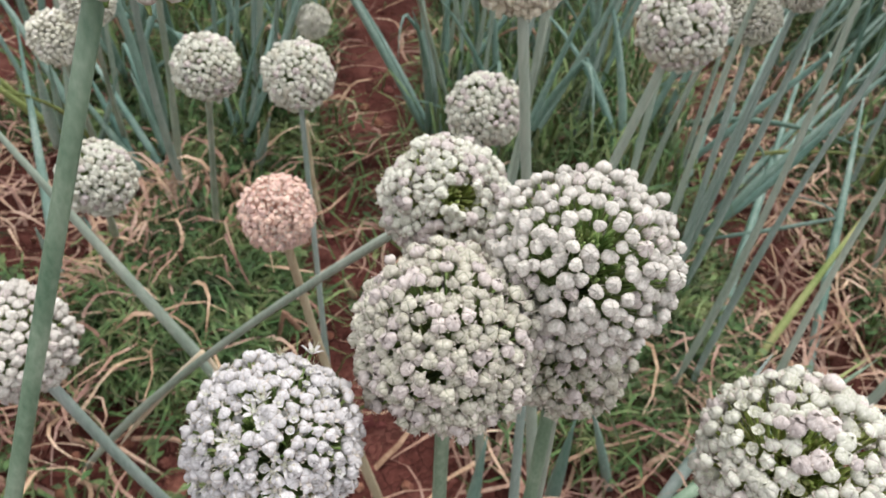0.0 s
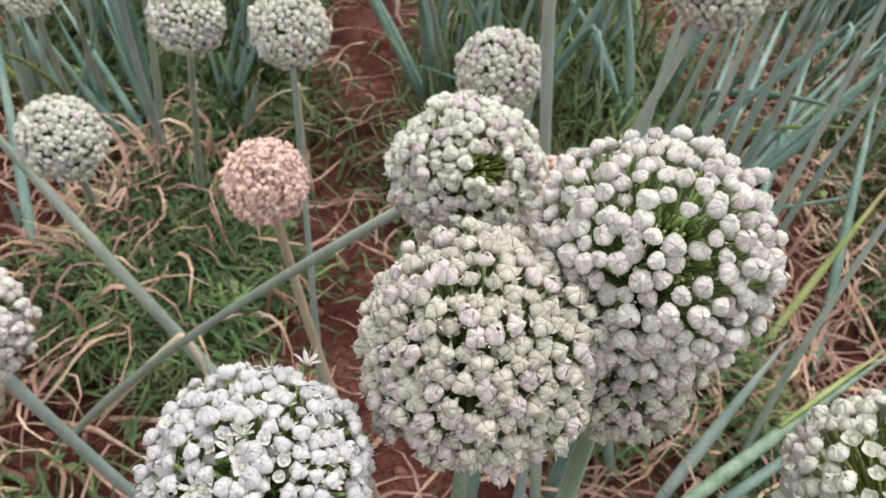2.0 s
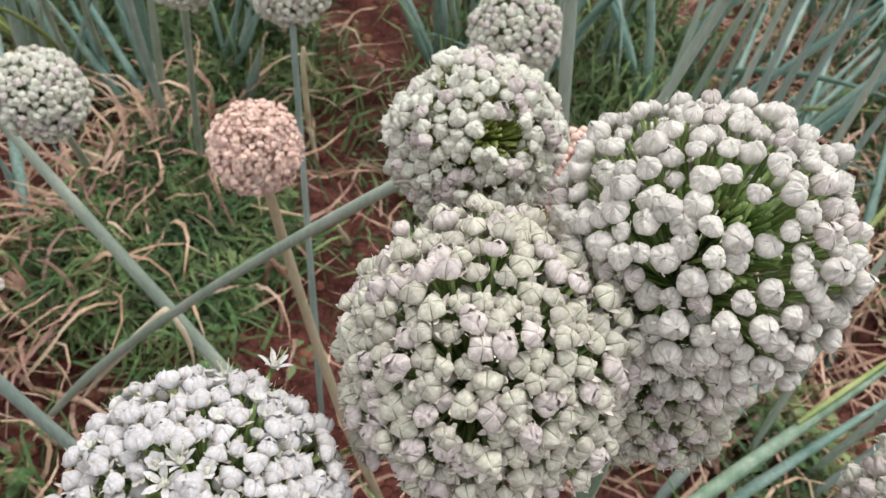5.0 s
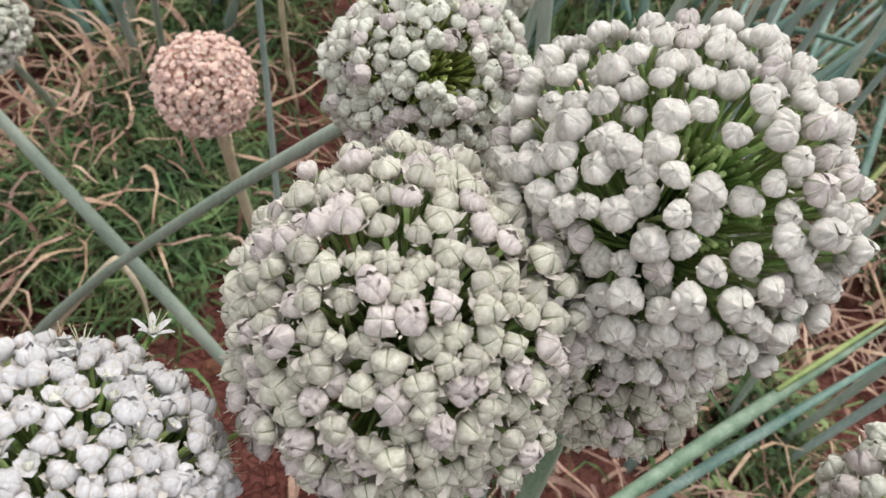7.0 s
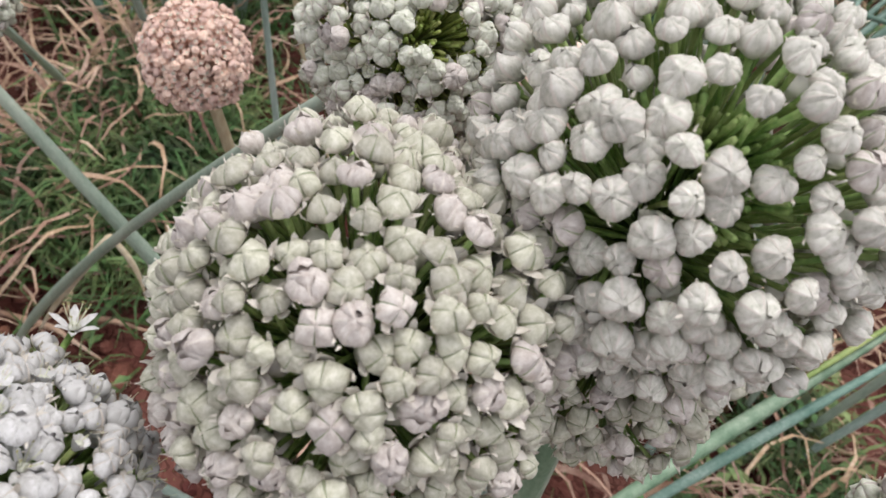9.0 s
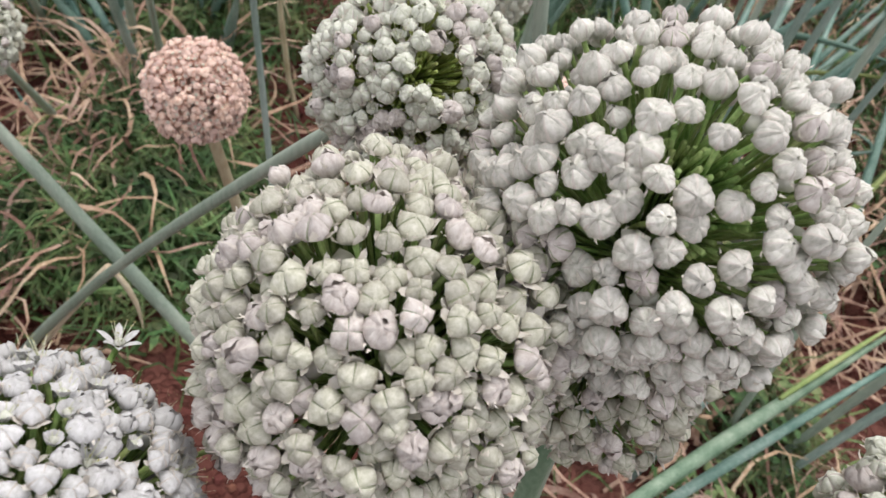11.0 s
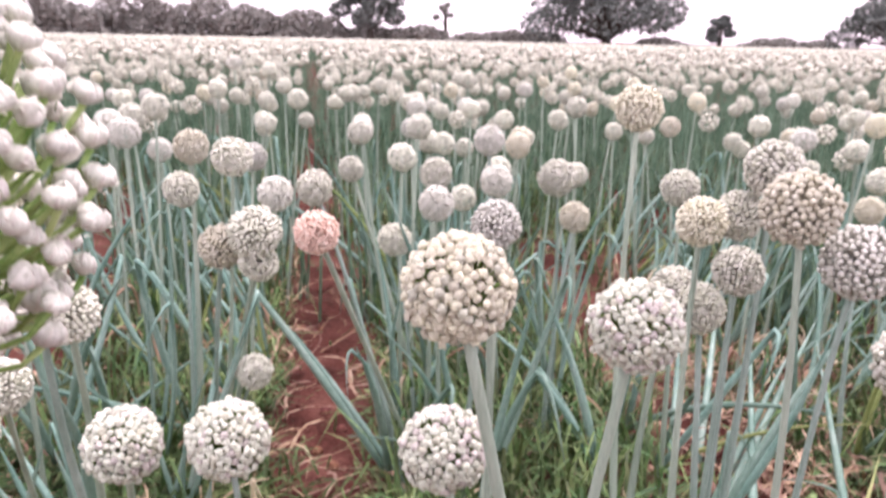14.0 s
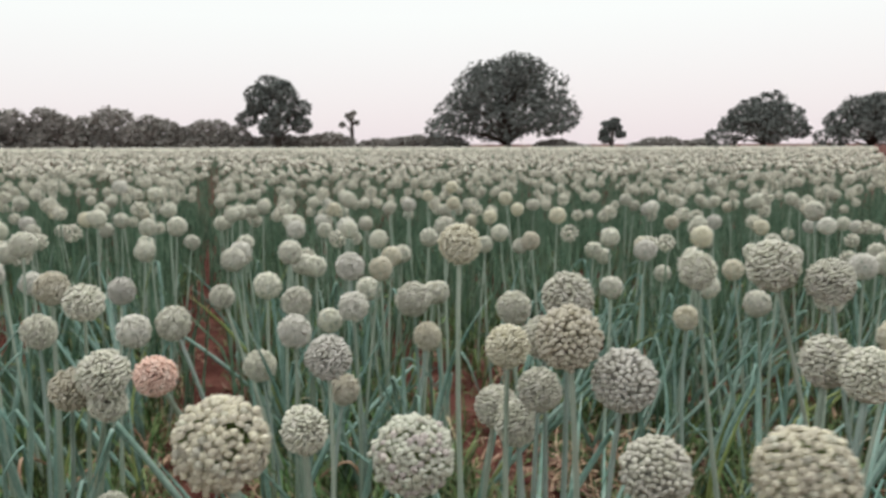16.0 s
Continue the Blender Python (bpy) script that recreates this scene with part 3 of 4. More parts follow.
def neck_mesh():
    v, f = tube([(0, 0, -0.01), (0, 0, 0.02), (0, 0, 0.045), (0.002, 0, 0.065)], [0.012, 0.011, 0.009, 0.007], 8)
    return mesh("neck", v, f, M_STRAW)


NECK = neck_mesh()
LEAF_LABEL = "upright hollow blue-green onion leaves growing from red soil"


def leaf_clump(base, count, rng, lean=(0, 0), scale=1.0):
    """An onion plant's leaves round its papery neck."""
    thing = tagged(stand("onion_plant", base), LEAF_LABEL, "onion plant", "onion plants")
    part("neck", NECK, thing, None, "tan papery neck")
    for i in range(count):
        a = rng.uniform(0, 6.28)
        tilt = Matrix.Rotation(rng.uniform(0, 0.25), 4, Vector((math.cos(a), math.sin(a), 0)))
        lean_m = Matrix.Rotation(lean[0] + rng.gauss(0, 0.27), 4, "Y") @ Matrix.Rotation(-lean[1] + rng.gauss(0, 0.24), 4, "X")
        s = scale * rng.uniform(0.75, 1.12)
        m = Matrix.Translation((rng.uniform(-0.01, 0.01), rng.uniform(-0.01, 0.01), 0.05)) @ lean_m @ tilt @ Matrix.Rotation(rng.uniform(0, 6.28), 4, "Z") @ Matrix.Diagonal((s, s, s, 1))
        part("leaf", rng.choice(LEAVES), thing, m)
    return thing


def single_leaf(a, b, thick, label, sag=(0, 0, 0), mat=M_LEAF):
    """One long leaf from its base a to its tip b."""
    a, b = Vector(a), Vector(b)
    pts = bezier((0, 0, 0), (b - a) / 2 + Vector(sag), b - a, 14)
    ob = new("onion_leaf", leaf_mesh(pts, thick, mat))
    ob.location = a
    return tagged(ob, label, "onion leaf", "long onion leaves")


# ---- ground ----
SLOPE = -0.0147  # the field falls gently towards +x


def furrow(x, y):
    """0 on a bed, 1 in the bottom of a furrow; the furrows run away from the camera."""
    u = (x + 0.2 * (y - 1.16) + 0.20 + 0.05 * math.sin(y * 1.9)) / 0.92
    d = abs(u - round(u)) * 0.92
    bare = 1.55 - math.hypot(x + 0.50, y - 0.66) / 0.19
    return max(0.0, min(1.0, max(1.75 - d / 0.12, bare)))


def ground_height(x, y):
    d = math.hypot(x, y - 1)
    near = max(0.0, 1 - d / 12)
    h = SLOPE * x + 0.030 * (1 - furrow(x, y)) * near
    h += 0.022 * noise.noise((x * 6, y * 6, 0)) * near + 0.010 * noise.noise((x * 21, y * 21, 3)) * near
    h += 0.006 * noise.noise((x * 55, y * 55, 7)) * max(0, 1 - d / 4)
    return h


def ground_lines(fine, step, far):
    out, x = [], 0.0
    while x < far:
        out.append(x)
        x += step if x < fine else step + (x - fine) * 0.22
    return out + [far]


gx = ground_lines(1.5, 0.02, 3000)
xs = [-x for x in gx[:0:-1]] + gx
gy = ground_lines(1.7, 0.02, 3000)
ys = [1.3 + y for y in ([-y for y in gy[:0:-1]] + gy)]
gv = [(x, y, ground_height(x, y)) for y in ys for x in xs]
w = len(xs)
gf = [(j * w + i, j * w + i + 1, (j + 1) * w + i + 1, (j + 1) * w + i) for j in range(len(ys) - 1) for i in range(w - 1)]
tagged(new("ground", mesh("ground", gv, gf, M_SOIL)), "cracked red soil of a field with shallow furrows", "ground", kind="structure")


# ---- the flower balls close to the camera ----
onion_flower((0.028, 0.229, 0.771), 0.0405, (0.085, 0.235, 0.0), "cream", "creamy green-white onion flower ball of ripe closed capsules", 500, 1.18, seed=21, stalk="mottled", thick=0.0048, under=0.16)
onion_flower((0.078, 0.262, 0.797), 0.0412, (0.125, 0.275, 0.0), "white", "white onion flower ball with a bare green patch of pedicels", 450, 1.10, [((-0.32, -0.46, 0.83), 5), ((-0.14, -0.52, 0.85), 7), ((0.04, -0.62, 0.78), 9), ((0.17, -0.80, 0.57), 8)], seed=22, stalk="mottled", thick=0.0050, under=0.12, sparse=0.02)
onion_flower((0.011, 0.352, 0.750), 0.0370, (-0.473, 0.565, 0.0), "ragged", "greenish white onion flower ball on a slanting stalk, partly bare", 480, 1.30, [((0.33, -0.66, 0.68), 13), ((0.12, -0.72, 0.66), 7), ((-0.04, -0.92, 0.40), 4)], seed=23, thick=0.0042, sparse=0.03, under=0.25, ped="light", bend=(-0.02, 0.01, 0.03))
lilac_ball = onion_flower((-0.030, 0.181, 0.749), 0.0345, (-0.02, 0.20, 0.0), "lilac", "lilac-white onion flower ball with open starry florets", 540, 1.20, [((-0.21, -0.44, 0.87), 5)], seed=24, under=0.15)
for spot, aim in (((-0.0015, 0.2103, 0.7412), (0.8, 0.3, 0.5)), ((-0.0264, 0.2172, 0.7601), (0.15, 0.4, 1.0))):
    tip = Vector(spot) - lilac_ball.location
    stem = tube(bezier(Vector((-0.030, 0.181, 0.749)) - lilac_ball.location, tip * 0.5 + (Vector((-0.030, 0.181, 0.752)) - lilac_ball.location) * 0.5, tip, 6), [0.0007] * 6, 6)
    flower = part("open_floret", STYLES["lilac"][14], lilac_ball, Matrix.Translation(tip) @ turn_to(Vector(aim).normalized(), 0.4) @ Matrix.Scale(0.0031, 4), "open white star-shaped floret with stamens")
    part("pedicel", mesh("pedicel", *stem, M_PEDICEL), lilac_ball)
onion_flower((0.178, 0.217, 0.746), 0.0405, (0.21, 0.25, 0.0), "ragged", "greenish white onion flower ball with a bare yellow-green crown", 420, 1.24, [((-0.50, -0.58, 0.64), 13), ((-0.30, -0.60, 0.74), 14), ((-0.16, -0.46, 0.87), 8)], seed=25, sparse=0.06, ped="light")
onion_flower((-0.266, 0.321, 0.593), 0.0410, (-0.06, 0.42, 0.0), "white", "white onion flower ball on a stalk leaning far over", 360, 1.20, seed=26, stalk="blue", thick=0.0055, bend=(-0.02, -0.02, 0.0))
onion_flower((0.083, 0.264, 0.742), 0.0330, (0.15, 0.33, 0.0), "cream", "greyish green onion flower ball tucked under two larger ones", 240, 1.02, seed=27, thick=0.0035)
onion_flower((-0.0615, 0.192, 0.9530), 0.0395, (-0.292, -0.05, 0.0), "white", "tall white onion flower ball with loose buds and bare green pedicels", 380, 0.90, seed=28, stalk="mottled", thick=0.0037, sparse=0.18, extra=60, rise=1.5)
onion_flower((-0.131, 0.479, 0.616), 0.0315, (-0.005, 0.56, 0.0), "dry", "dry pink-tan onion flower ball on a withered stalk", 640, 1.34, seed=29, ped="dry", extra=200, stalk="dry", thick=0.0052, bend=(-0.02, 0.0, 0.0))
onion_flower((-0.265, 0.668, 0.630), 0.0345, (-0.486, 1.116, 0.0), "pale", "pale pinkish white onion flower ball on a slim stalk", 340, 1.24, seed=30)
onion_flower((-0.165, 0.649, 0.648), 0.0350, (-0.12, 0.66, 0.0), "pale", "pale white onion flower ball on a blue-green stalk", 340, 1.24, seed=31, stalk="blue", thick=0.0037)
onion_flower((0.018, 0.620, 0.661), 0.0360, (0.102, 0.63, 0.0), "pale", "creamy white onion flower ball with green showing between florets", 340, 1.24, seed=32)
onion_flower((-0.316, 0.528, 0.579), 0.0350, (-0.66, 1.05, 0.0), "pale", "pale green-white onion flower ball", 340, 1.24, seed=33)
onion_flower((0.186, 0.717, 0.730), 0.0430, (0.077, 0.737, 0.0), "pale", "large pinkish white onion flower ball on a slanting pale green stalk", 380, 1.24, seed=34, thick=0.0064)
onion_flower((0.029, 0.559, 0.816), 0.0385, (0.190, 0.555, 0.0), "yellow", "tall creamy yellow onion flower ball with loose florets", 340, 1.24, seed=35, sparse=0.03, thick=0.0060)


onion_flower((0.394, 0.365, 0.857), 0.0290, (0.42, 0.37, 0.0), "yellow", "creamy yellow-green onion flower ball on an upright stalk", 330, 1.22, seed=36, thick=0.0055)


# ---- the flower balls further back ----
PALE, WHITE, YELLOW, PINK = ("pale onion flower ball on an upright stalk", "bright white onion flower ball on an upright stalk",
                             "yellowish onion flower ball on an upright stalk", "faded pink onion flower ball on an upright stalk")
LOOKS = {"pale": PALE, "white": WHITE, "yellow": YELLOW, "pink": PINK}
KNOWN = []


def back_row(style, *places):
    for x, y, z, r in places:
        rng = random.Random(int(x * 1000) * 7 + int(y * 1000))
        back = (-0.2, 0.38) if y < 1.35 and x < -0.2 else (0.01, 0.58) if y < 1.35 and x < -0.1 else (0.0, 0.0)
        bx, by = x + back[0] + rng.uniform(-0.05, 0.05), y + back[1] + rng.uniform(-0.03, 0.05)
        bx += next((d for d in (0, -0.06, 0.06, -0.12, 0.12, -0.18, 0.18, -0.25, 0.25) if furrow(bx + d, by) < 0.15), 0)
        distant_flower((x, y, z), r, (bx, by, 0), style, LOOKS[style], int(x * 1e4) + int(y * 1e3), rng.choice(("green", "green", "blue")), rng.uniform(0.0042, 0.006))
        KNOWN.append((x, y))


back_row("pale", (0.366, 1.098, 0.610, 0.038), (0.340, 1.138, 0.624, 0.036), (-0.350, 1.339, 0.387, 0.034), (-0.575, 0.893, 0.510, 0.040), (-0.512, 0.879, 0.578, 0.035),
         (-0.399, 0.843, 0.685, 0.034), (-0.404, 0.796, 0.745, 0.034), (-0.122, 1.681, 0.549, 0.039), (-0.288, 1.188, 0.690, 0.042))
back_row("pale", (-0.287, 1.192, 0.641, 0.032), (0.447, 1.099, 0.809, 0.041), (0.414, 1.120, 0.741, 0.036), (-0.252, 1.471, 0.704, 0.036), (-0.499, 1.452, 0.702, 0.035),
         (-0.262, 1.982, 0.654, 0.034), (0.237, 1.757, 0.677, 0.045), (-0.031, 1.660, 0.700, 0.036), (0.430, 1.469, 0.712, 0.036))
back_row("pale", (0.727, 1.009, 0.864, 0.039), (0.647, 0.744, 0.802, 0.030), (0.659, 0.689, 0.803, 0.030), (0.454, 0.742, 0.686, 0.040), (0.060, 0.867, 0.705, 0.031),
         (-0.342, 1.274, 0.792, 0.034), (0.760, 1.340, 0.800, 0.037), (0.788, 0.966, 0.846, 0.034), (0.386, 1.025, 0.688, 0.034))
back_row("white", (0.076, 1.100, 0.728, 0.036), (-0.026, 1.552, 0.659, 0.037), (0.469, 0.895, 0.740, 0.043), (-0.321, 1.450, 0.697, 0.034), (0.085, 1.818, 0.752, 0.036),
         (-0.475, 1.854, 0.702, 0.035), (0.097, 1.647, 0.688, 0.035))
back_row("yellow", (-0.353, 1.223, 0.657, 0.037), (0.394, 0.889, 0.801, 0.043), (0.347, 1.068, 0.743, 0.035), (-0.514, 1.560, 0.767, 0.036), (0.297, 1.263, 0.875, 0.038),
         (0.261, 1.624, 0.618, 0.034), (0.851, 1.596, 0.645, 0.030), (0.082, 1.406, 0.575, 0.032))
back_row("pink", (-0.163, 1.039, 0.729, 0.031), (0.072, 0.452, 0.672, 0.028))


def in_field(x, y, margin=0.9):
    return y > -2.5 and abs(x - 0.1) < 0.78 * max(y, 0) + margin


place_rng = random.Random(77)
templates = []
for i, style in enumerate(("pale", "pale", "white", "yellow", "pale", "pale")):
    t = distant_flower((3.0 + 0.02 * i, 0.0, 0.80), 0.034 + 0.0015 * (i % 3), (3.0, 0, 0), style, LOOKS[style], 900 + i, umbels=LIGHT_UMBELS)
    templates.append(t)
made = 0
y = 1.3
while made < 300 and y < 4.7:
    x = place_rng.uniform(-0.7 * y - 0.6, 0.7 * y + 0.7)
    py = y + place_rng.uniform(-0.2, 0.2)
    y += 0.0078
    if furrow(x, py) > 0.75 or any(math.hypot(x - a, py - b) < (0.10 if py > 1.7 else 0.16) for a, b in KNOWN) or (py < 1.8 and -0.65 < x < 0.95):
        continue
    KNOWN.append((x, py))
    h = place_rng.gauss(0.70, 0.055) - 0.80 + SLOPE * x
    turn = Matrix.Translation((x, py, h)) @ Matrix.Rotation(place_rng.uniform(0, 6.28), 4, "Z") @ Matrix.Rotation(place_rng.gauss(0, 0.05), 4, "X")
    copy_thing(place_rng.choice(templates), turn)
    made += 1
for i, t in enumerate(templates):
    t.matrix_basis = Matrix.Translation((-1.5 + 0.65 * i, 4.8, -0.08 - 0.02 * i))


# ---- leaves that cross the near view ----
single_leaf((-0.10, 0.585, 0.0), (-0.50, 0.565, 0.69), 0.0078, "thick grey-green onion leaf lying aslant over weeds", (0.0, 0.0, 0.0), M_SCAPE)
single_leaf((0.456, 0.931, 0.0), (0.768, 1.929, 0.30), 0.0094, "long grey-green onion leaf leaning over bare soil")
single_leaf((0.523, 1.40, 0.0), (0.950, 1.935, 0.30), 0.0100, "long blue-green onion leaf leaning over dry litter")
single_leaf((0.657, 0.98, 0.0), (0.760, 1.55, 0.38), 0.0088, "long blue-green onion leaf standing in dry litter")
single_leaf((0.530, 0.96, 0.0), (0.740, 1.24, 0.30), 0.0075, "yellow-green onion leaf leaning over dry litter", (0, 0, 0.02), M_LEAF_YELLOW)
single_leaf((0.219, 0.438, 0.26), (0.588, 0.779, 0.30), 0.0078, "broad dark green onion leaf bent low across the plants", (0, 0, 0.03), M_SCAPE_MOTTLED)
single_leaf((0.402, 0.612, 0.303), (0.571, 0.770, 0.310), 0.0032, "dried orange-yellow edge of a bent onion leaf", (0, 0, 0.012), M_LEAF_YELLOW)
single_leaf((0.261, 0.468, 0.20), (0.646, 0.797, 0.26), 0.0062, "dark blue-green onion leaf bent low across the plants", (0, 0, 0.03), M_LEAF)
single_leaf((0.341, 0.641, 0.02), (0.473, 0.808, 0.25), 0.0095, "pale blue-green onion leaf leaning over dry litter", (0, 0, 0.01), M_SCAPE_BLUE)
single_leaf((-0.571, 1.196, 0.00), (-0.687, 1.276, 0.29), 0.0085, "blue-green onion leaf leaning aslant over weeds", (0, 0, 0), M_LEAF)
single_leaf((-0.642, 1.177, 0.02), (-0.753, 1.197, 0.31), 0.0085, "blue-green onion leaf leaning aslant over weeds", (0, 0, 0), M_LEAF)
single_leaf((-0.760, 1.185, 0.08), (-0.640, 1.147, 0.35), 0.0060, "blue-green onion leaf leaning aslant over weeds", (0, 0, 0), M_LEAF)
single_leaf((-0.821, 1.166, 0.12), (-0.756, 1.078, 0.36), 0.0105, "blue-green onion leaf leaning aslant over weeds", (0, 0, 0), M_LEAF)
single_leaf((-0.848, 1.234, 0.08), (-0.738, 1.087, 0.36), 0.0080, "blue-green onion leaf leaning aslant over weeds", (0, 0, 0), M_LEAF)
single_leaf((-0.526, 1.362, 0.00), (-0.464, 1.382, 0.21), 0.0070, "blue-green onion leaf leaning aslant over weeds", (0, 0, 0), M_LEAF)
single_leaf((-0.574, 1.408, 0.00), (-0.473, 1.356, 0.30), 0.0065, "blue-green onion leaf leaning aslant over weeds", (0, 0, 0), M_LEAF)
single_leaf((-0.585, 0.939, -0.00), (-0.644, 0.945, 0.15), 0.0075, "blue-green onion leaf leaning aslant over weeds", (0, 0, 0), M_LEAF)
single_leaf((-0.694, 0.913, 0.00), (-0.675, 0.865, 0.18), 0.0085, "blue-green onion leaf leaning aslant over weeds", (0, 0, 0), M_LEAF)
single_leaf((-0.727, 1.339, 0.10), (-0.673, 1.259, 0.30), 0.0060, "blue-green onion leaf leaning aslant over weeds", (0, 0, 0), M_LEAF)
single_leaf((-0.703, 0.895, -0.00), (-0.569, 0.957, 0.14), 0.0060, "yellow-green onion leaf leaning over dry litter", (0, 0, 0.01), M_LEAF_YELLOW)
single_leaf((-0.57, 1.138, 0.0), (-0.775, 1.175, 0.28), 0.0100, "blue-green onion leaf leaning aslant over weeds")
single_leaf((-0.62, 0.80, 0.0), (-0.80, 1.12, 0.42), 0.0090, "blue-green onion leaf standing upright")
single_leaf((-0.585, 1.21, 0.0), (-0.66, 1.20, 0.30), 0.0080, "blue-green onion leaf leaning aslant")
single_leaf((-0.48, 1.309, 0.0), (-0.405, 1.23, 0.23), 0.0125, "broad blue-green onion leaf standing upright")
single_leaf((-0.53, 1.36, 0.0), (-0.44, 1.30, 0.30), 0.0075, "blue-green onion leaf leaning aslant")
single_leaf((-0.55, 1.16, 0.0), (-0.80, 1.26, 0.34), 0.0080, "blue-green onion leaf leaning aslant over weeds")
single_leaf((0.085, 0.56, 0.0), (0.083, 0.56, 0.27), 0.0100, "blue-green onion leaf standing under the flower balls")
single_leaf((0.20, 0.63, 0.0), (0.185, 0.60, 0.28), 0.0100, "blue-grey onion leaf standing under the flower balls")
single_leaf((0.30, 0.70, 0.0), (0.205, 0.63, 0.28), 0.0075, "blue-green onion leaf leaning under the flower balls")
single_leaf((0.46, 1.45, 0.0), (0.60, 1.95, 0.28), 0.0094, "blue-green onion leaf leaning aslant")
single_leaf((0.56, 1.50, 0.0), (0.82, 1.78, 0.27), 0.0094, "blue-green onion leaf leaning aslant")
single_leaf((0.60, 1.70, 0.0), (0.78, 2.20, 0.28), 0.0094, "blue-green onion leaf leaning aslant")

single_leaf((-0.205, 0.462, 0.445), (-0.365, 0.515, 0.165), 0.0042, "dry tan strip of leaf hanging on a slanting stalk", (0.0, 0.0, 0.012), M_STRAW_PALE)
single_leaf((-0.203, 0.460, 0.448), (-0.188, 0.462, 0.37), 0.0024, "dry tan strip of leaf hanging on a slanting stalk", (0.012, 0.0, 0.012), M_STRAW_PALE)
def folded_leaf(points, thick, label, mat):
    """A withered leaf with sharp folds at the given points."""
    p = [Vector(q) for q in points]
    pts = [p[0]]
    for a, b in zip(p, p[1:]):
        pts += [a.lerp(b, t) for t in (0.15, 0.5, 0.9, 1.0)]
    ob = new("onion_leaf", leaf_mesh([q - p[0] for q in pts], thick, mat))
    ob.location = p[0]
    return tagged(ob, label, "onion leaf", "withered onion leaves")


folded_leaf(((-0.295, 1.215, 0.0), (-0.312, 1.205, 0.10), (-0.304, 1.137, 0.27), (-0.298, 1.12, 0.305), (-0.29, 1.15, 0.24)), 0.0048, "orange-brown withered onion leaf folded over at its tip", M_STRAW_PALE)
folded_leaf(((-0.224, 0.875, 0.0), (-0.232, 0.862, 0.05), (-0.254, 0.833, 0.125), (-0.270, 0.835, 0.03), (-0.235, 0.825, 0.008)), 0.0050, "tan withered onion leaf bent into a sharp arch", M_STRAW)
folded_leaf(((-0.18, 1.02, 0.0), (-0.185, 0.99, 0.05), (-0.19, 0.97, 0.09)), 0.0065, "pale papery dry leaf standing in red soil", M_STRAW_PALE)
for k in range(7):
    folded_leaf(((-0.47 + 0.004 * k, 1.20, 0.0), (-0.462 + 0.010 * (k - 3), 1.17, 0.06), (-0.447 + 0.018 * (k - 3), 1.135 - 0.004 * k, 0.13 + 0.012 * (k % 3)), (-0.44 + 0.026 * (k - 3), 1.12, 0.10)), 0.0060, "papery tan remains of a withered onion plant", M_STRAW)
for x, y, dx, dy in ((-0.50, 0.60, 0.16, -0.03), (-0.58, 0.70, 0.17, 0.02), (-0.46, 0.54, 0.10, -0.05), (-0.42, 0.62, 0.12, 0.01), (-0.62, 0.60, 0.10, -0.06)):
    folded_leaf(((x, y, 0.025), (x + dx * 0.5, y + dy * 0.3, 0.040), (x + dx, y + dy, 0.024)), 0.0045, "pinkish tan dry leaf lying on cracked red soil", M_STRAW)
single_leaf((-0.565, 0.582, 0.0), (-0.535, 0.60, 0.12), 0.0090, "withered pinkish stump of an onion stalk in red soil", (0.0, 0.0, 0.02), M_STRAW_PALE)

clump_rng = random.Random(8)
spots = []
for _ in range(1800):
    x, y = clump_rng.uniform(-1.7, 1.9), clump_rng.uniform(0.75, 3.1)
    f = furrow(x, y)
    if f > 0.35 or not in_field(x, y, 0.55) or (y < 1.35 and -0.42 < x < 0.42) or (-0.45 < x < 0.05 and y < 1.5) or (0.35 < x < 0.8 and y < 1.2) or (-1.0 < x < -0.3 and y < 1.5):
        continue
    if any(math.hypot(x - a, y - b) < 0.14 for a, b in spots) or len(spots) >= 150:
        continue
    spots.append((x, y))
    lean = (0.40, 0.10) if x > 0.4 else (0.06, 0.03) if x > -0.1 else (-0.22, 0.05)
    leaf_clump((x, y, ground_height(x, y)), clump_rng.randint(3, 5), clump_rng, lean)


for x, y, k, lean in ((-0.51, 1.34, 4, (0.12, 0.0)), (-0.63, 1.24, 3, (-0.35, 0.1)), (-0.82, 1.47, 5, (-0.1, 0.1)), (-0.78, 1.22, 3, (-0.25, 0.05)), (-0.92, 1.28, 4, (-0.15, 0.0)), (-0.62, 1.52, 4, (0.05, 0.1))):
    leaf_clump((x, y, ground_height(x, y)), k, clump_rng, lean)


# ---- weeds, dry litter and clods: uncountable ----
def strips(count, rng, place, length, width, rise, curl, segs=4):
    """Many narrow curved blades in one mesh."""
    verts, faces = [], []
    for _ in range(count):
        x, y = place(rng)
        z = ground_height(x, y)
        a, L, wd = rng.uniform(0, 6.28), rng.uniform(*length), rng.uniform(*width)
        h, c = rng.uniform(*rise), rng.uniform(-curl, curl)
        k = len(verts)
        p = Vector((x, y, z + rng.uniform(0.0, 0.02)))
        for i in range(segs + 1):
            t = i / segs
            d = Vector((math.cos(a + c * t), math.sin(a + c * t), 0))
            q = p + d * L * t + Vector((0, 0, h * math.sin(t * rng.uniform(1.6, 2.9))))
            s = Vector((-d.y, d.x, rng.uniform(-0.4, 0.4))) * wd * (1 - 0.85 * t * t)
            verts += [q - s, q + s]
        for i in range(segs):
            faces.append((k + 2 * i, k + 2 * i + 1, k + 2 * i + 3, k + 2 * i + 2))
    return verts, faces


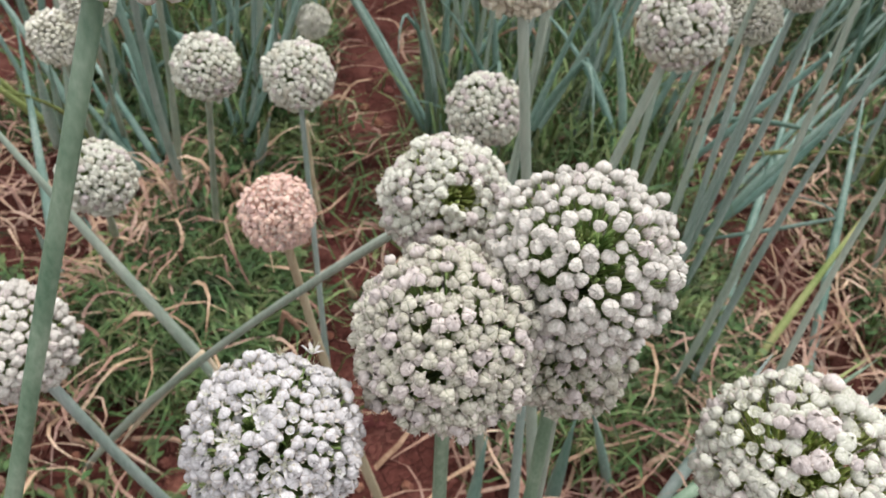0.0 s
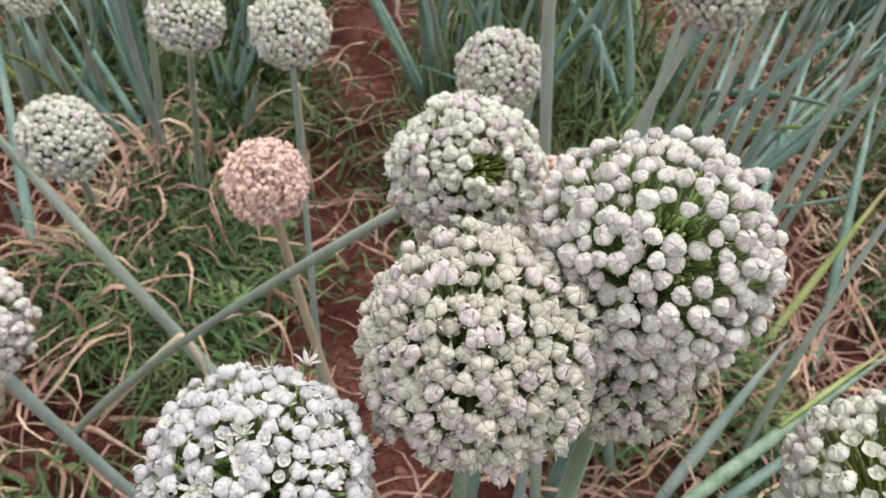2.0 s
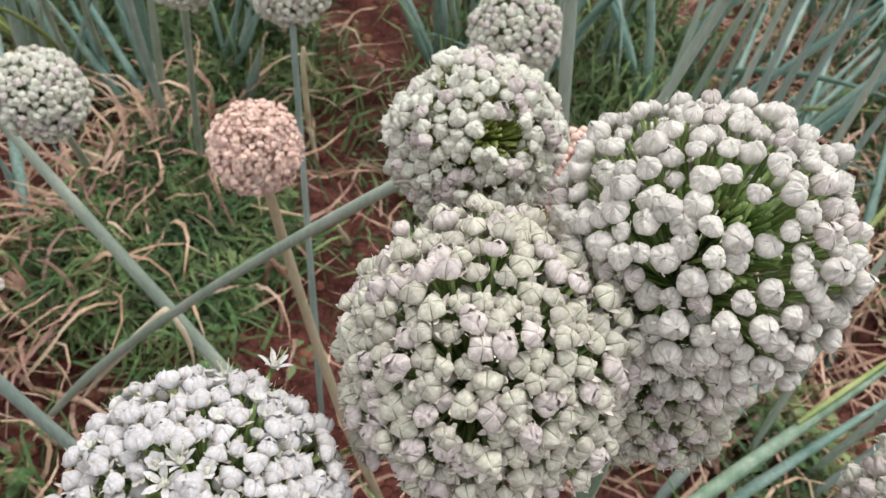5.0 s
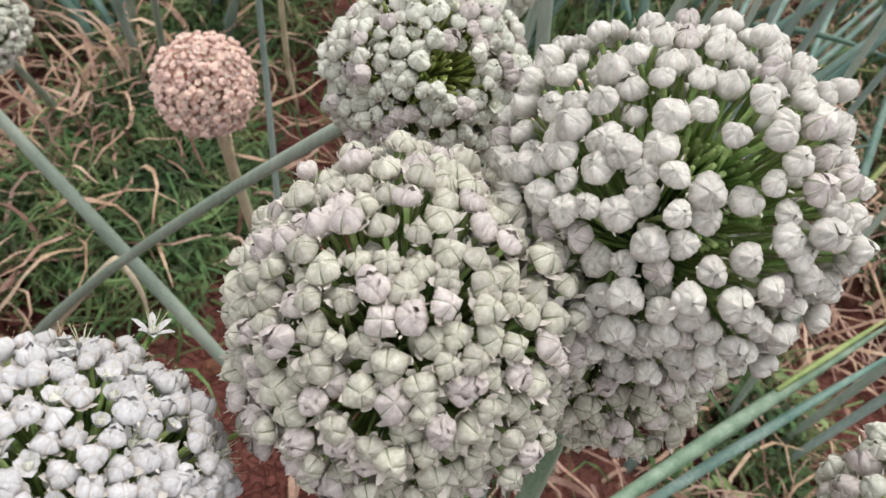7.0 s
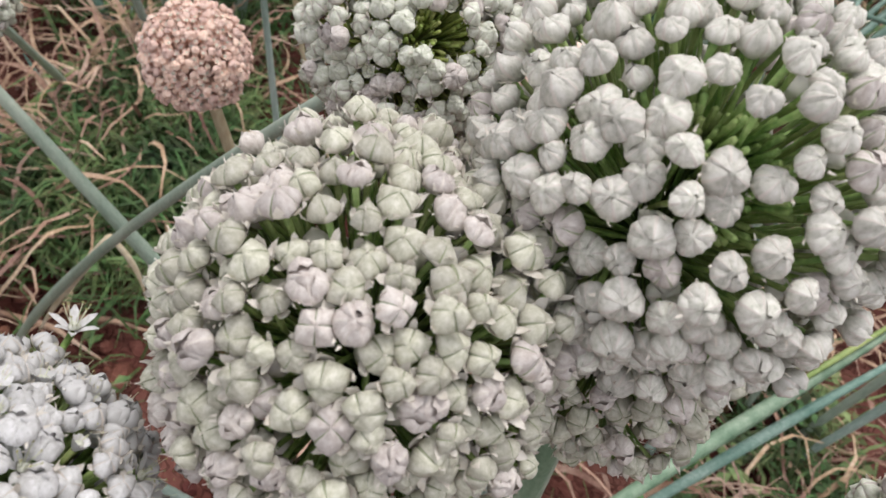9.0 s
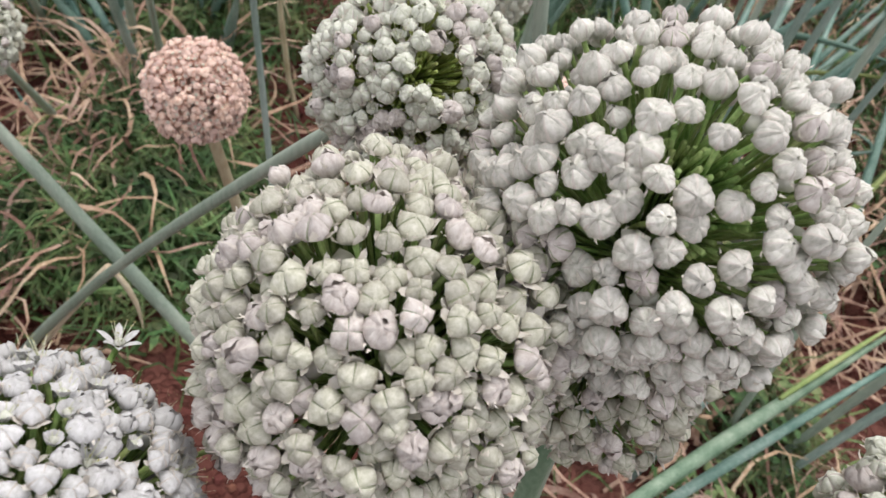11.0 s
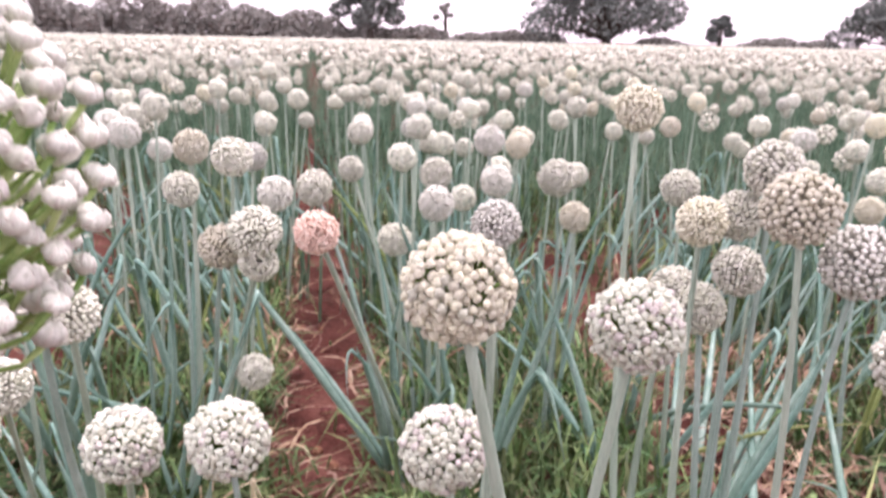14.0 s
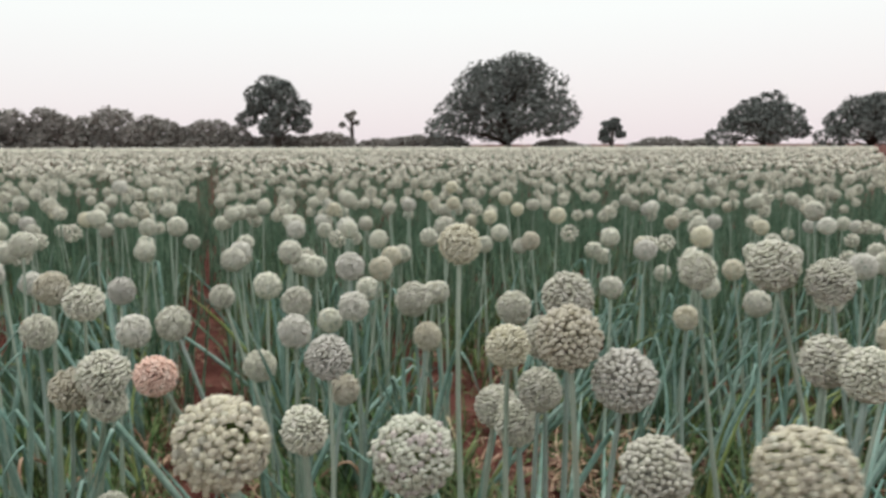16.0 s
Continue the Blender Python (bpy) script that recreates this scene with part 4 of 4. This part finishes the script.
def around(spread_bed, cluster):
    """Picks places on the ground, more or less on the beds, gathered in patches."""
    def pick(rng):
        while True:
            y = rng.uniform(0.35, 3.2) if rng.random() < 0.75 else rng.uniform(3.2, 6)
            x = rng.uniform(-0.75 * y - 0.45, 0.75 * y + 0.55)
            f = furrow(x, y)
            p = (1 - f) * spread_bed + f * (1 - spread_bed) * 0.5
            p *= max(0.0, min(1.0, 0.62 + 1.5 * noise.noise((x * 2.3, y * 2.3, cluster))))
            if rng.random() < p:
                return x, y
    return pick


srng = random.Random(31)
v, f = strips(21000, srng, around(0.985, 11.0), (0.03, 0.12), (0.0013, 0.0030), (0.010, 0.075), 1.2, 3)
tagged(new("grass_weeds", mesh("grass_weeds", v, f, M_GRASS)), "low green grassy weeds between the onion plants", "weeds", kind="stuff")
v, f = strips(4000, srng, around(0.80, 43.0), (0.06, 0.22), (0.0016, 0.0048), (0.008, 0.085), 2.6, 6)
tagged(new("dry_litter", mesh("dry_litter", v, f, M_STRAW)), "curled dry orange-tan onion leaves lying on the soil", "dry leaves", kind="stuff")


def weed_leaves(count, rng, place):
    verts, faces = [], []
    for _ in range(count):
        x, y = place(rng)
        h = rng.uniform(0.015, 0.07)
        c = Vector((x, y, ground_height(x, y) + h))
        for _k in range(6):
            a, tilt = rng.uniform(0, 6.28), rng.uniform(-0.3, 0.6)
            L, wd = rng.uniform(0.012, 0.03), rng.uniform(0.004, 0.009)
            d = Vector((math.cos(a), math.sin(a), tilt)).normalized()
            s = Vector((-math.sin(a), math.cos(a), 0)) * wd
            o = c + Vector((rng.uniform(-0.02, 0.02), rng.uniform(-0.02, 0.02), rng.uniform(-0.02, 0.015)))
            k = len(verts)
            verts += [o, o + d * L * 0.5 - s, o + d * L * 0.5 + s, o + d * L - Vector((0, 0, L * 0.25))]
            faces += [(k, k + 1, k + 2), (k + 1, k + 3, k + 2)]
    return verts, faces


def patch(*spots):
    """Picks places round the given spots: x, y, spread."""
    def pick(rng):
        x, y, r = rng.choice(spots)
        return x + rng.gauss(0, r), y + rng.gauss(0, r)
    return pick


v, f = strips(660, srng, patch((-0.50, 0.97, 0.06), (-0.55, 0.88, 0.05), (-0.54, 0.68, 0.05), (0.72, 1.08, 0.08), (0.62, 0.95, 0.08), (-0.57, 1.06, 0.08), (-0.48, 1.12, 0.06), (0.92, 1.80, 0.14), (0.84, 1.30, 0.12), (0.84, 1.45, 0.12), (0.12, 0.72, 0.08), (0.74, 2.08, 0.07), (0.68, 1.62, 0.09), (0.90, 2.05, 0.14)), (0.07, 0.24), (0.0020, 0.0050), (0.01, 0.12), 1.7, 7)
tagged(new("withered_leaves", mesh("withered_leaves", v, f, M_STRAW)), "heaps of curled orange-tan withered onion leaves", "dry leaves", kind="stuff")
v, f = strips(5400, srng, patch((-0.40, 0.80, 0.06), (-0.48, 0.80, 0.06), (-0.36, 0.90, 0.05), (-0.46, 0.90, 0.07), (-0.44, 1.0, 0.05), (0.15, 1.85, 0.15), (0.22, 0.84, 0.08), (-0.50, 1.38, 0.12), (0.12, 1.25, 0.13), (0.34, 1.12, 0.08)), (0.04, 0.14), (0.0018, 0.0042), (0.02, 0.09), 1.4, 3)
tagged(new("grass_tufts", mesh("grass_tufts", v, f, M_GRASS)), "tufts of fresh green grass among the weeds", "weeds", kind="stuff")


def undergrowth(rng):
    """Picks places on the beds of the standing crop."""
    while True:
        y = rng.uniform(1.25, 6.5)
        x = rng.uniform(-0.72 * y - 0.4, 0.72 * y + 0.5)
        if furrow(x, y) < 0.4 and rng.random() < 0.5 + noise.noise((x * 2.0, y * 2.0, 5.0)):
            return x, y


v, f = strips(8500, srng, undergrowth, (0.06, 0.22), (0.0025, 0.006), (0.06, 0.24), 1.2, 3)
tagged(new("undergrowth", mesh("undergrowth", v, f, M_GRASS)), "rank green grass growing between the onion stalks", "weeds", kind="stuff")
v, f = weed_leaves(6500, srng, around(0.985, 11.0))
tagged(new("leafy_weeds", mesh("leafy_weeds", v, f, M_GRASS)), "small-leaved green weeds creeping over the soil", "weeds", kind="stuff")

pieces = []
for _ in range(1500):
    y = srng.uniform(0.4, 3.2)
    x = srng.uniform(-0.7 * y - 0.4, 0.7 * y + 0.5)
    if furrow(x, y) < 0.25:
        continue
    s = srng.uniform(0.005, 0.02) * srng.choice((0.6, 1, 1))
    ring = []
    for z, r in ((-0.3, 0.8), (0.25, 1.0), (0.7, 0.5)):
        for k in range(6):
            a = k * math.pi / 3 + srng.uniform(-0.3, 0.3)
            rr = r * srng.uniform(0.7, 1.15) * s
            ring.append(Vector((x + rr * math.cos(a), y + rr * math.sin(a), ground_height(x, y) + z * s)))
    pieces.append((ring, [(j * 6 + k, j * 6 + (k + 1) % 6, j * 6 + 6 + (k + 1) % 6, j * 6 + 6 + k) for j in range(2) for k in range(6)] + [(12, 13, 14, 15, 16, 17)]))
v, f = merge(pieces)
tagged(new("soil_clods", mesh("soil_clods", v, f, M_CLOD, False)), "crumbly red clods of earth in the furrows", "clods", kind="stuff")


# ---- the rest of the field ----
def ball(kind, rng):
    """Low shapes for a flower ball of radius 1."""
    if kind == 0:
        pieces = []
        for w in sphere_ways(36, rng):
            u = w.orthogonal().normalized()
            t = w.cross(u)
            s = 0.275 * rng.uniform(0.8, 1.2)
            c = w * 0.80
            pieces.append(([c + u * s, c + t * s, c - u * s, c - t * s, w * rng.uniform(1.0, 1.12)], [(0, 1, 4), (1, 2, 4), (2, 3, 4), (3, 0, 4)]))
        return merge(pieces)
    if kind == 3:
        v = [Vector(p) * rng.uniform(0.85, 1.15) for p in ((1, 0, 0), (0, 1, 0), (-1, 0, 0), (0, -1, 0), (0, 0, 1))]
        return v, [(0, 1, 4), (1, 2, 4), (2, 3, 4), (3, 0, 4)]
    bm = bmesh.new()
    bmesh.ops.create_icosphere(bm, subdivisions=2 if kind == 1 else 1, radius=1)
    v = [p.co * rng.uniform(0.82, 1.14) for p in bm.verts]
    f = [tuple(q.index for q in p.verts) for p in bm.faces]
    bm.free()
    return v, f


def field_band(near, far, density, kind, blades, seed, wide=0.72, extra=1.2, beside=False):
    """Flower balls and leaf blades of a strip of field, joined: too many to count."""
    rng = np.random.default_rng(seed)
    prng = random.Random(seed)
    area = wide * (far * far - near * near) + 2 * extra * (far - near)
    n = int(area * density)
    ys_ = np.sqrt(rng.uniform(near * near, far * far, n))
    xs_ = rng.uniform(-1, 1, n) * (wide * ys_ + extra) + 0.1
    if beside:
        xs_, ys_ = rng.uniform(-4.5, 4.5, n), rng.uniform(-3.5, 5.0, n)
        out = (np.abs(xs_ - 0.1) > 0.72 * np.maximum(ys_, 0) + 0.75) | (ys_ < -0.75)
        xs_, ys_ = xs_[out], ys_[out]
    u = (xs_ + 0.2 * (ys_ - 1.16) + 0.20 + 0.05 * np.sin(ys_ * 1.9)) / 0.92
    d = np.abs(u - np.round(u)) * 0.92
    keep = d > (0.10 if near < 10 else 0.0)
    xs_, ys_ = xs_[keep], ys_[keep]
    n = len(xs_)
    rise = SLOPE * xs_
    hs = rng.normal(0.70, 0.06, n) + rise
    rs = rng.uniform(0.029, 0.040, n) * (1.0 if kind < 3 else 1.25)
    shapes = [ball(kind, prng) for _ in range(5)]
    va, fa, base = [], [], 0
    for i, (bv, bf) in enumerate(shapes):
        pick = np.arange(i, n, 5)
        q = np.array([tuple(p) for p in bv])
        ang = rng.uniform(0, 6.28, len(pick))
        ca, sa = np.cos(ang)[:, None], np.sin(ang)[:, None]
        rr = rs[pick][:, None]
        X = (q[:, 0] * ca - q[:, 1] * sa) * rr + xs_[pick][:, None]
        Y = (q[:, 0] * sa + q[:, 1] * ca) * rr + ys_[pick][:, None]
        Z = q[None, :, 2] * rr + hs[pick][:, None]
        va.append(np.stack([X, Y, Z], -1).reshape(-1, 3))
        t = np.array(bf)
        fa.append((t[None] + (np.arange(len(pick)) * len(q))[:, None, None]).reshape(-1, t.shape[1]) + base)
        base += len(pick) * len(q)
    heads = mesh("umbels", np.concatenate(va).tolist(), np.concatenate(fa).tolist(), M_FAR_HEAD, kind != 0)
    # leaf and stalk blades: three-sided slivers
    m = n * blades
    who = np.repeat(np.arange(n), blades)
    stalk = np.tile(np.arange(blades) == 0, n)
    bx = xs_[who] + np.where(stalk, 0, rng.normal(0, 0.09, m))
    by = ys_[who] + np.where(stalk, 0, rng.normal(0, 0.09, m))
    low = rise[who]
    top = np.where(stalk, hs[who], rng.uniform(0.30, 0.62, m) + low) - low
    lx = np.where(stalk, 0, rng.normal(0.03, 0.09, m))
    ly = np.where(stalk, 0, rng.normal(0, 0.08, m))
    wd = np.where(stalk, 0.0045, rng.uniform(0.005, 0.009, m)) * (1 if kind < 2 else 1.6)
    zero = np.zeros(m)
    ring = [(math.cos(a), math.sin(a)) for a in (0.3, 2.4, 4.5)]
    cols = []
    levels = ((1.0, 0.0), (0.9, 0.55), (0.25, 1.0)) if kind < 2 else ((1.0, 0.0), (0.4, 1.0))
    for f_, t_ in levels:
        for cx, cy in ring:
            k_ = np.where(stalk, 0.8, f_)
            cols.append(np.stack([bx + lx * t_ * t_ + cx * wd * k_, by + ly * t_ * t_ + cy * wd * k_, low + top * t_], -1))
    V = np.stack(cols, 1).reshape(-1, 3)
    quads = np.array([(j * 3 + k, j * 3 + (k + 1) % 3, j * 3 + 3 + (k + 1) % 3, j * 3 + 3 + k) for j in range(len(levels) - 1) for k in range(3)])
    Fq = (quads[None] + (np.arange(m) * 3 * len(levels))[:, None, None]).reshape(-1, 4)
    leaves = mesh("stalks_and_leaves", V.tolist(), Fq.tolist(), M_FAR_LEAF)
    return heads, leaves


for near, far, density, kind, blades, wide, extra in ((0, 8, 18, 1, 9, 0.70, 1.0), (2.3, 4.6, 9, 0, 16, 0.70, 0.8), (4.6, 9, 24, 0, 8, 0.70, 0.8), (9, 18, 21, 1, 2, 0.66, 1.0), (18, 40, 15, 2, 1, 0.66, 1.0), (40, 84, 6, 3, 1, 0.68, 1.0)):
    heads, leaves = field_band(near, far, density, kind, blades, int(near * 10), wide, extra, near == 0)
    field = tagged(new("onion_field", heads), "wide field of pale onion flower balls in rows", "onion field", kind="stuff")
    tagged(new("onion_field_leaves", leaves), "blue-green stalks and leaves of the onion field", "onion leaves", kind="stuff")


# ---- trees and bushes along the far edge of the field ----
def foliage(lobes, rng, per, size):
    verts, faces = [], []
    for c, rad in lobes:
        for _ in range(per):
            w = Vector([rng.gauss(0, 1) for _ in range(3)]).normalized()
            p = Vector(c) + Vector((w.x * rad[0], w.y * rad[1], w.z * rad[2])) * rng.uniform(0.72, 1.08)
            a = Vector([rng.gauss(0, 1) for _ in range(3)]).normalized()
            b = a.orthogonal().normalized() * size * rng.uniform(0.5, 1.2)
            e = a.cross(b).normalized() * size * rng.uniform(0.4, 0.9)
            k = len(verts)
            verts += [p - b, p + e * 0.8 + a * size * 0.2, p + b, p - e]
            faces.append((k, k + 1, k + 2, k + 3))
    return mesh("crown", verts, faces, M_TREE_HAZED, False)


def tree(x, y, height, spread, clear, label, seed, lobes=16, per=260, size=0.32, mat=None):
    """A branching trunk and a crown of many leaf clumps."""
    rng = random.Random(seed)
    thing = tagged(stand("tree", (x, y, SLOPE * x)), label, "tree", "trees at the field's edge")
    rad = height * 0.045
    pieces = [tube(bezier((0, 0, -0.1), (0.2, 0, clear * 0.6), (0.1, 0.1, clear * 1.25), 6), [rad * 1.4, rad * 1.1, rad, rad * 0.95, rad * 0.85, rad * 0.7], 8)]
    balls = []
    for i in range(lobes):
        a = i * 2.399 + rng.uniform(-0.4, 0.4)
        q = math.sqrt((i + 0.5) / lobes)
        dome = 1 - q ** 2.2
        z = clear + (height - clear) * (0.12 + 0.70 * dome) + rng.uniform(-0.6, 0.4) * height * 0.07
        c = Vector((math.cos(a) * q * spread * 0.40, math.sin(a) * q * spread * 0.40, z))
        s = spread * rng.uniform(0.11, 0.17)
        balls.append((c, (s, s, s * rng.uniform(0.6, 0.8))))
        pieces.append(tube(bezier((0.1, 0.1, clear * rng.uniform(0.7, 1.2)), (c.x * 0.35, c.y * 0.35, clear + (c.z - clear) * 0.7), c, 6), [rad * 0.5, rad * 0.42, rad * 0.34, rad * 0.25, rad * 0.16, rad * 0.07], 6))
    v, f = merge(pieces)
    part("trunk", mesh("trunk", v, f, M_BARK), thing)
    me = foliage(balls, rng, per, size)
    if mat:
        me.materials[0] = mat
    part("crown", me, thing)
    return thing


def bush(x, y, height, spread, seed, mat=None, per=420):
    rng = random.Random(seed)
    thing = tagged(stand("bush", (x, y, SLOPE * x)), "bush at the far edge of the field, its colour greyed by haze", "bush", "bushes at the field's edge")
    balls, pieces = [], []
    k = max(4, int(spread / 1.3))
    for i in range(k):
        t = (i + 0.5) / k - 0.5
        z = height * rng.uniform(0.45, 0.72) * (1 - 0.9 * t * t)
        s = spread / k * rng.uniform(0.8, 1.25)
        balls.append((Vector((t * spread * 0.85, rng.uniform(-0.8, 0.8), z)), (s, s, max(z * 0.55, 0.35))))
        balls.append((Vector((t * spread * 0.9, rng.uniform(-0.8, 0.8), z * 0.4)), (s, s, max(z * 0.42, 0.3))))
        pieces.append(tube([(t * spread * 0.4, 0, -0.1), (t * spread * 0.6, 0, z * 0.5), (t * spread * 0.85, 0, z)], [0.09, 0.07, 0.03], 5))
    v, f = merge(pieces)
    part("stems", mesh("stems", v, f, M_BARK), thing)
    me = foliage(balls, rng, per, 0.26)
    # the default leaf colour carries the haze
    me.materials[0] = mat or M_BUSH_HAZED
    part("crown", me, thing)


tree(15.6, 88.6, 11.8, 18.5, 1.2, "broad spreading dark tree with gaps in its crown", 3, 34, 420, 0.24)
tree(-11.2, 89.3, 9.5, 9.6, 1.7, "dark upright tree with a compact crown", 4, 16, 420, 0.22)
tree(42.4, 79.4, 6.3, 11.0, 1.0, "dark low spreading tree", 5, 18, 360, 0.22)
tree(51.5, 74.5, 6.2, 11.0, 0.9, "dark low dense tree", 6, 18, 380, 0.22)
tree(27.4, 85.8, 4.6, 3.8, 0.9, "small dark round tree", 7, 8, 220, 0.24)
tree(-2.7, 90.5, 5.0, 2.6, 3.2, "thin small tree with a flat crown", 8, 5, 120, 0.22, M_BUSH_HAZED)
for i, (x, y, h, s) in enumerate(((-35.7, 82.5, 4.6, 8), (-28.4, 85.3, 4.9, 8.6), (-22.0, 87.2, 4.3, 7), (-17.1, 88.3, 4.0, 4.2), (-14.0, 89.5, 2.6, 4), (-5.7, 89.8, 3.0, 5), (-8.5, 90.5, 2.4, 5),
                                   (2.8, 89.9, 2.1, 8), (8.0, 90.5, 1.9, 5), (31.8, 84.2, 1.9, 4.8), (36.0, 83.0, 1.6, 4), (-43.0, 79.0, 4.8, 9), (-51.0, 74.0, 4.4, 9), (60.0, 68.0, 5.2, 10), (22.0, 88.0, 1.5, 5))):
    bush(x, y, h * 1.0, s * 1.2, 40 + i)
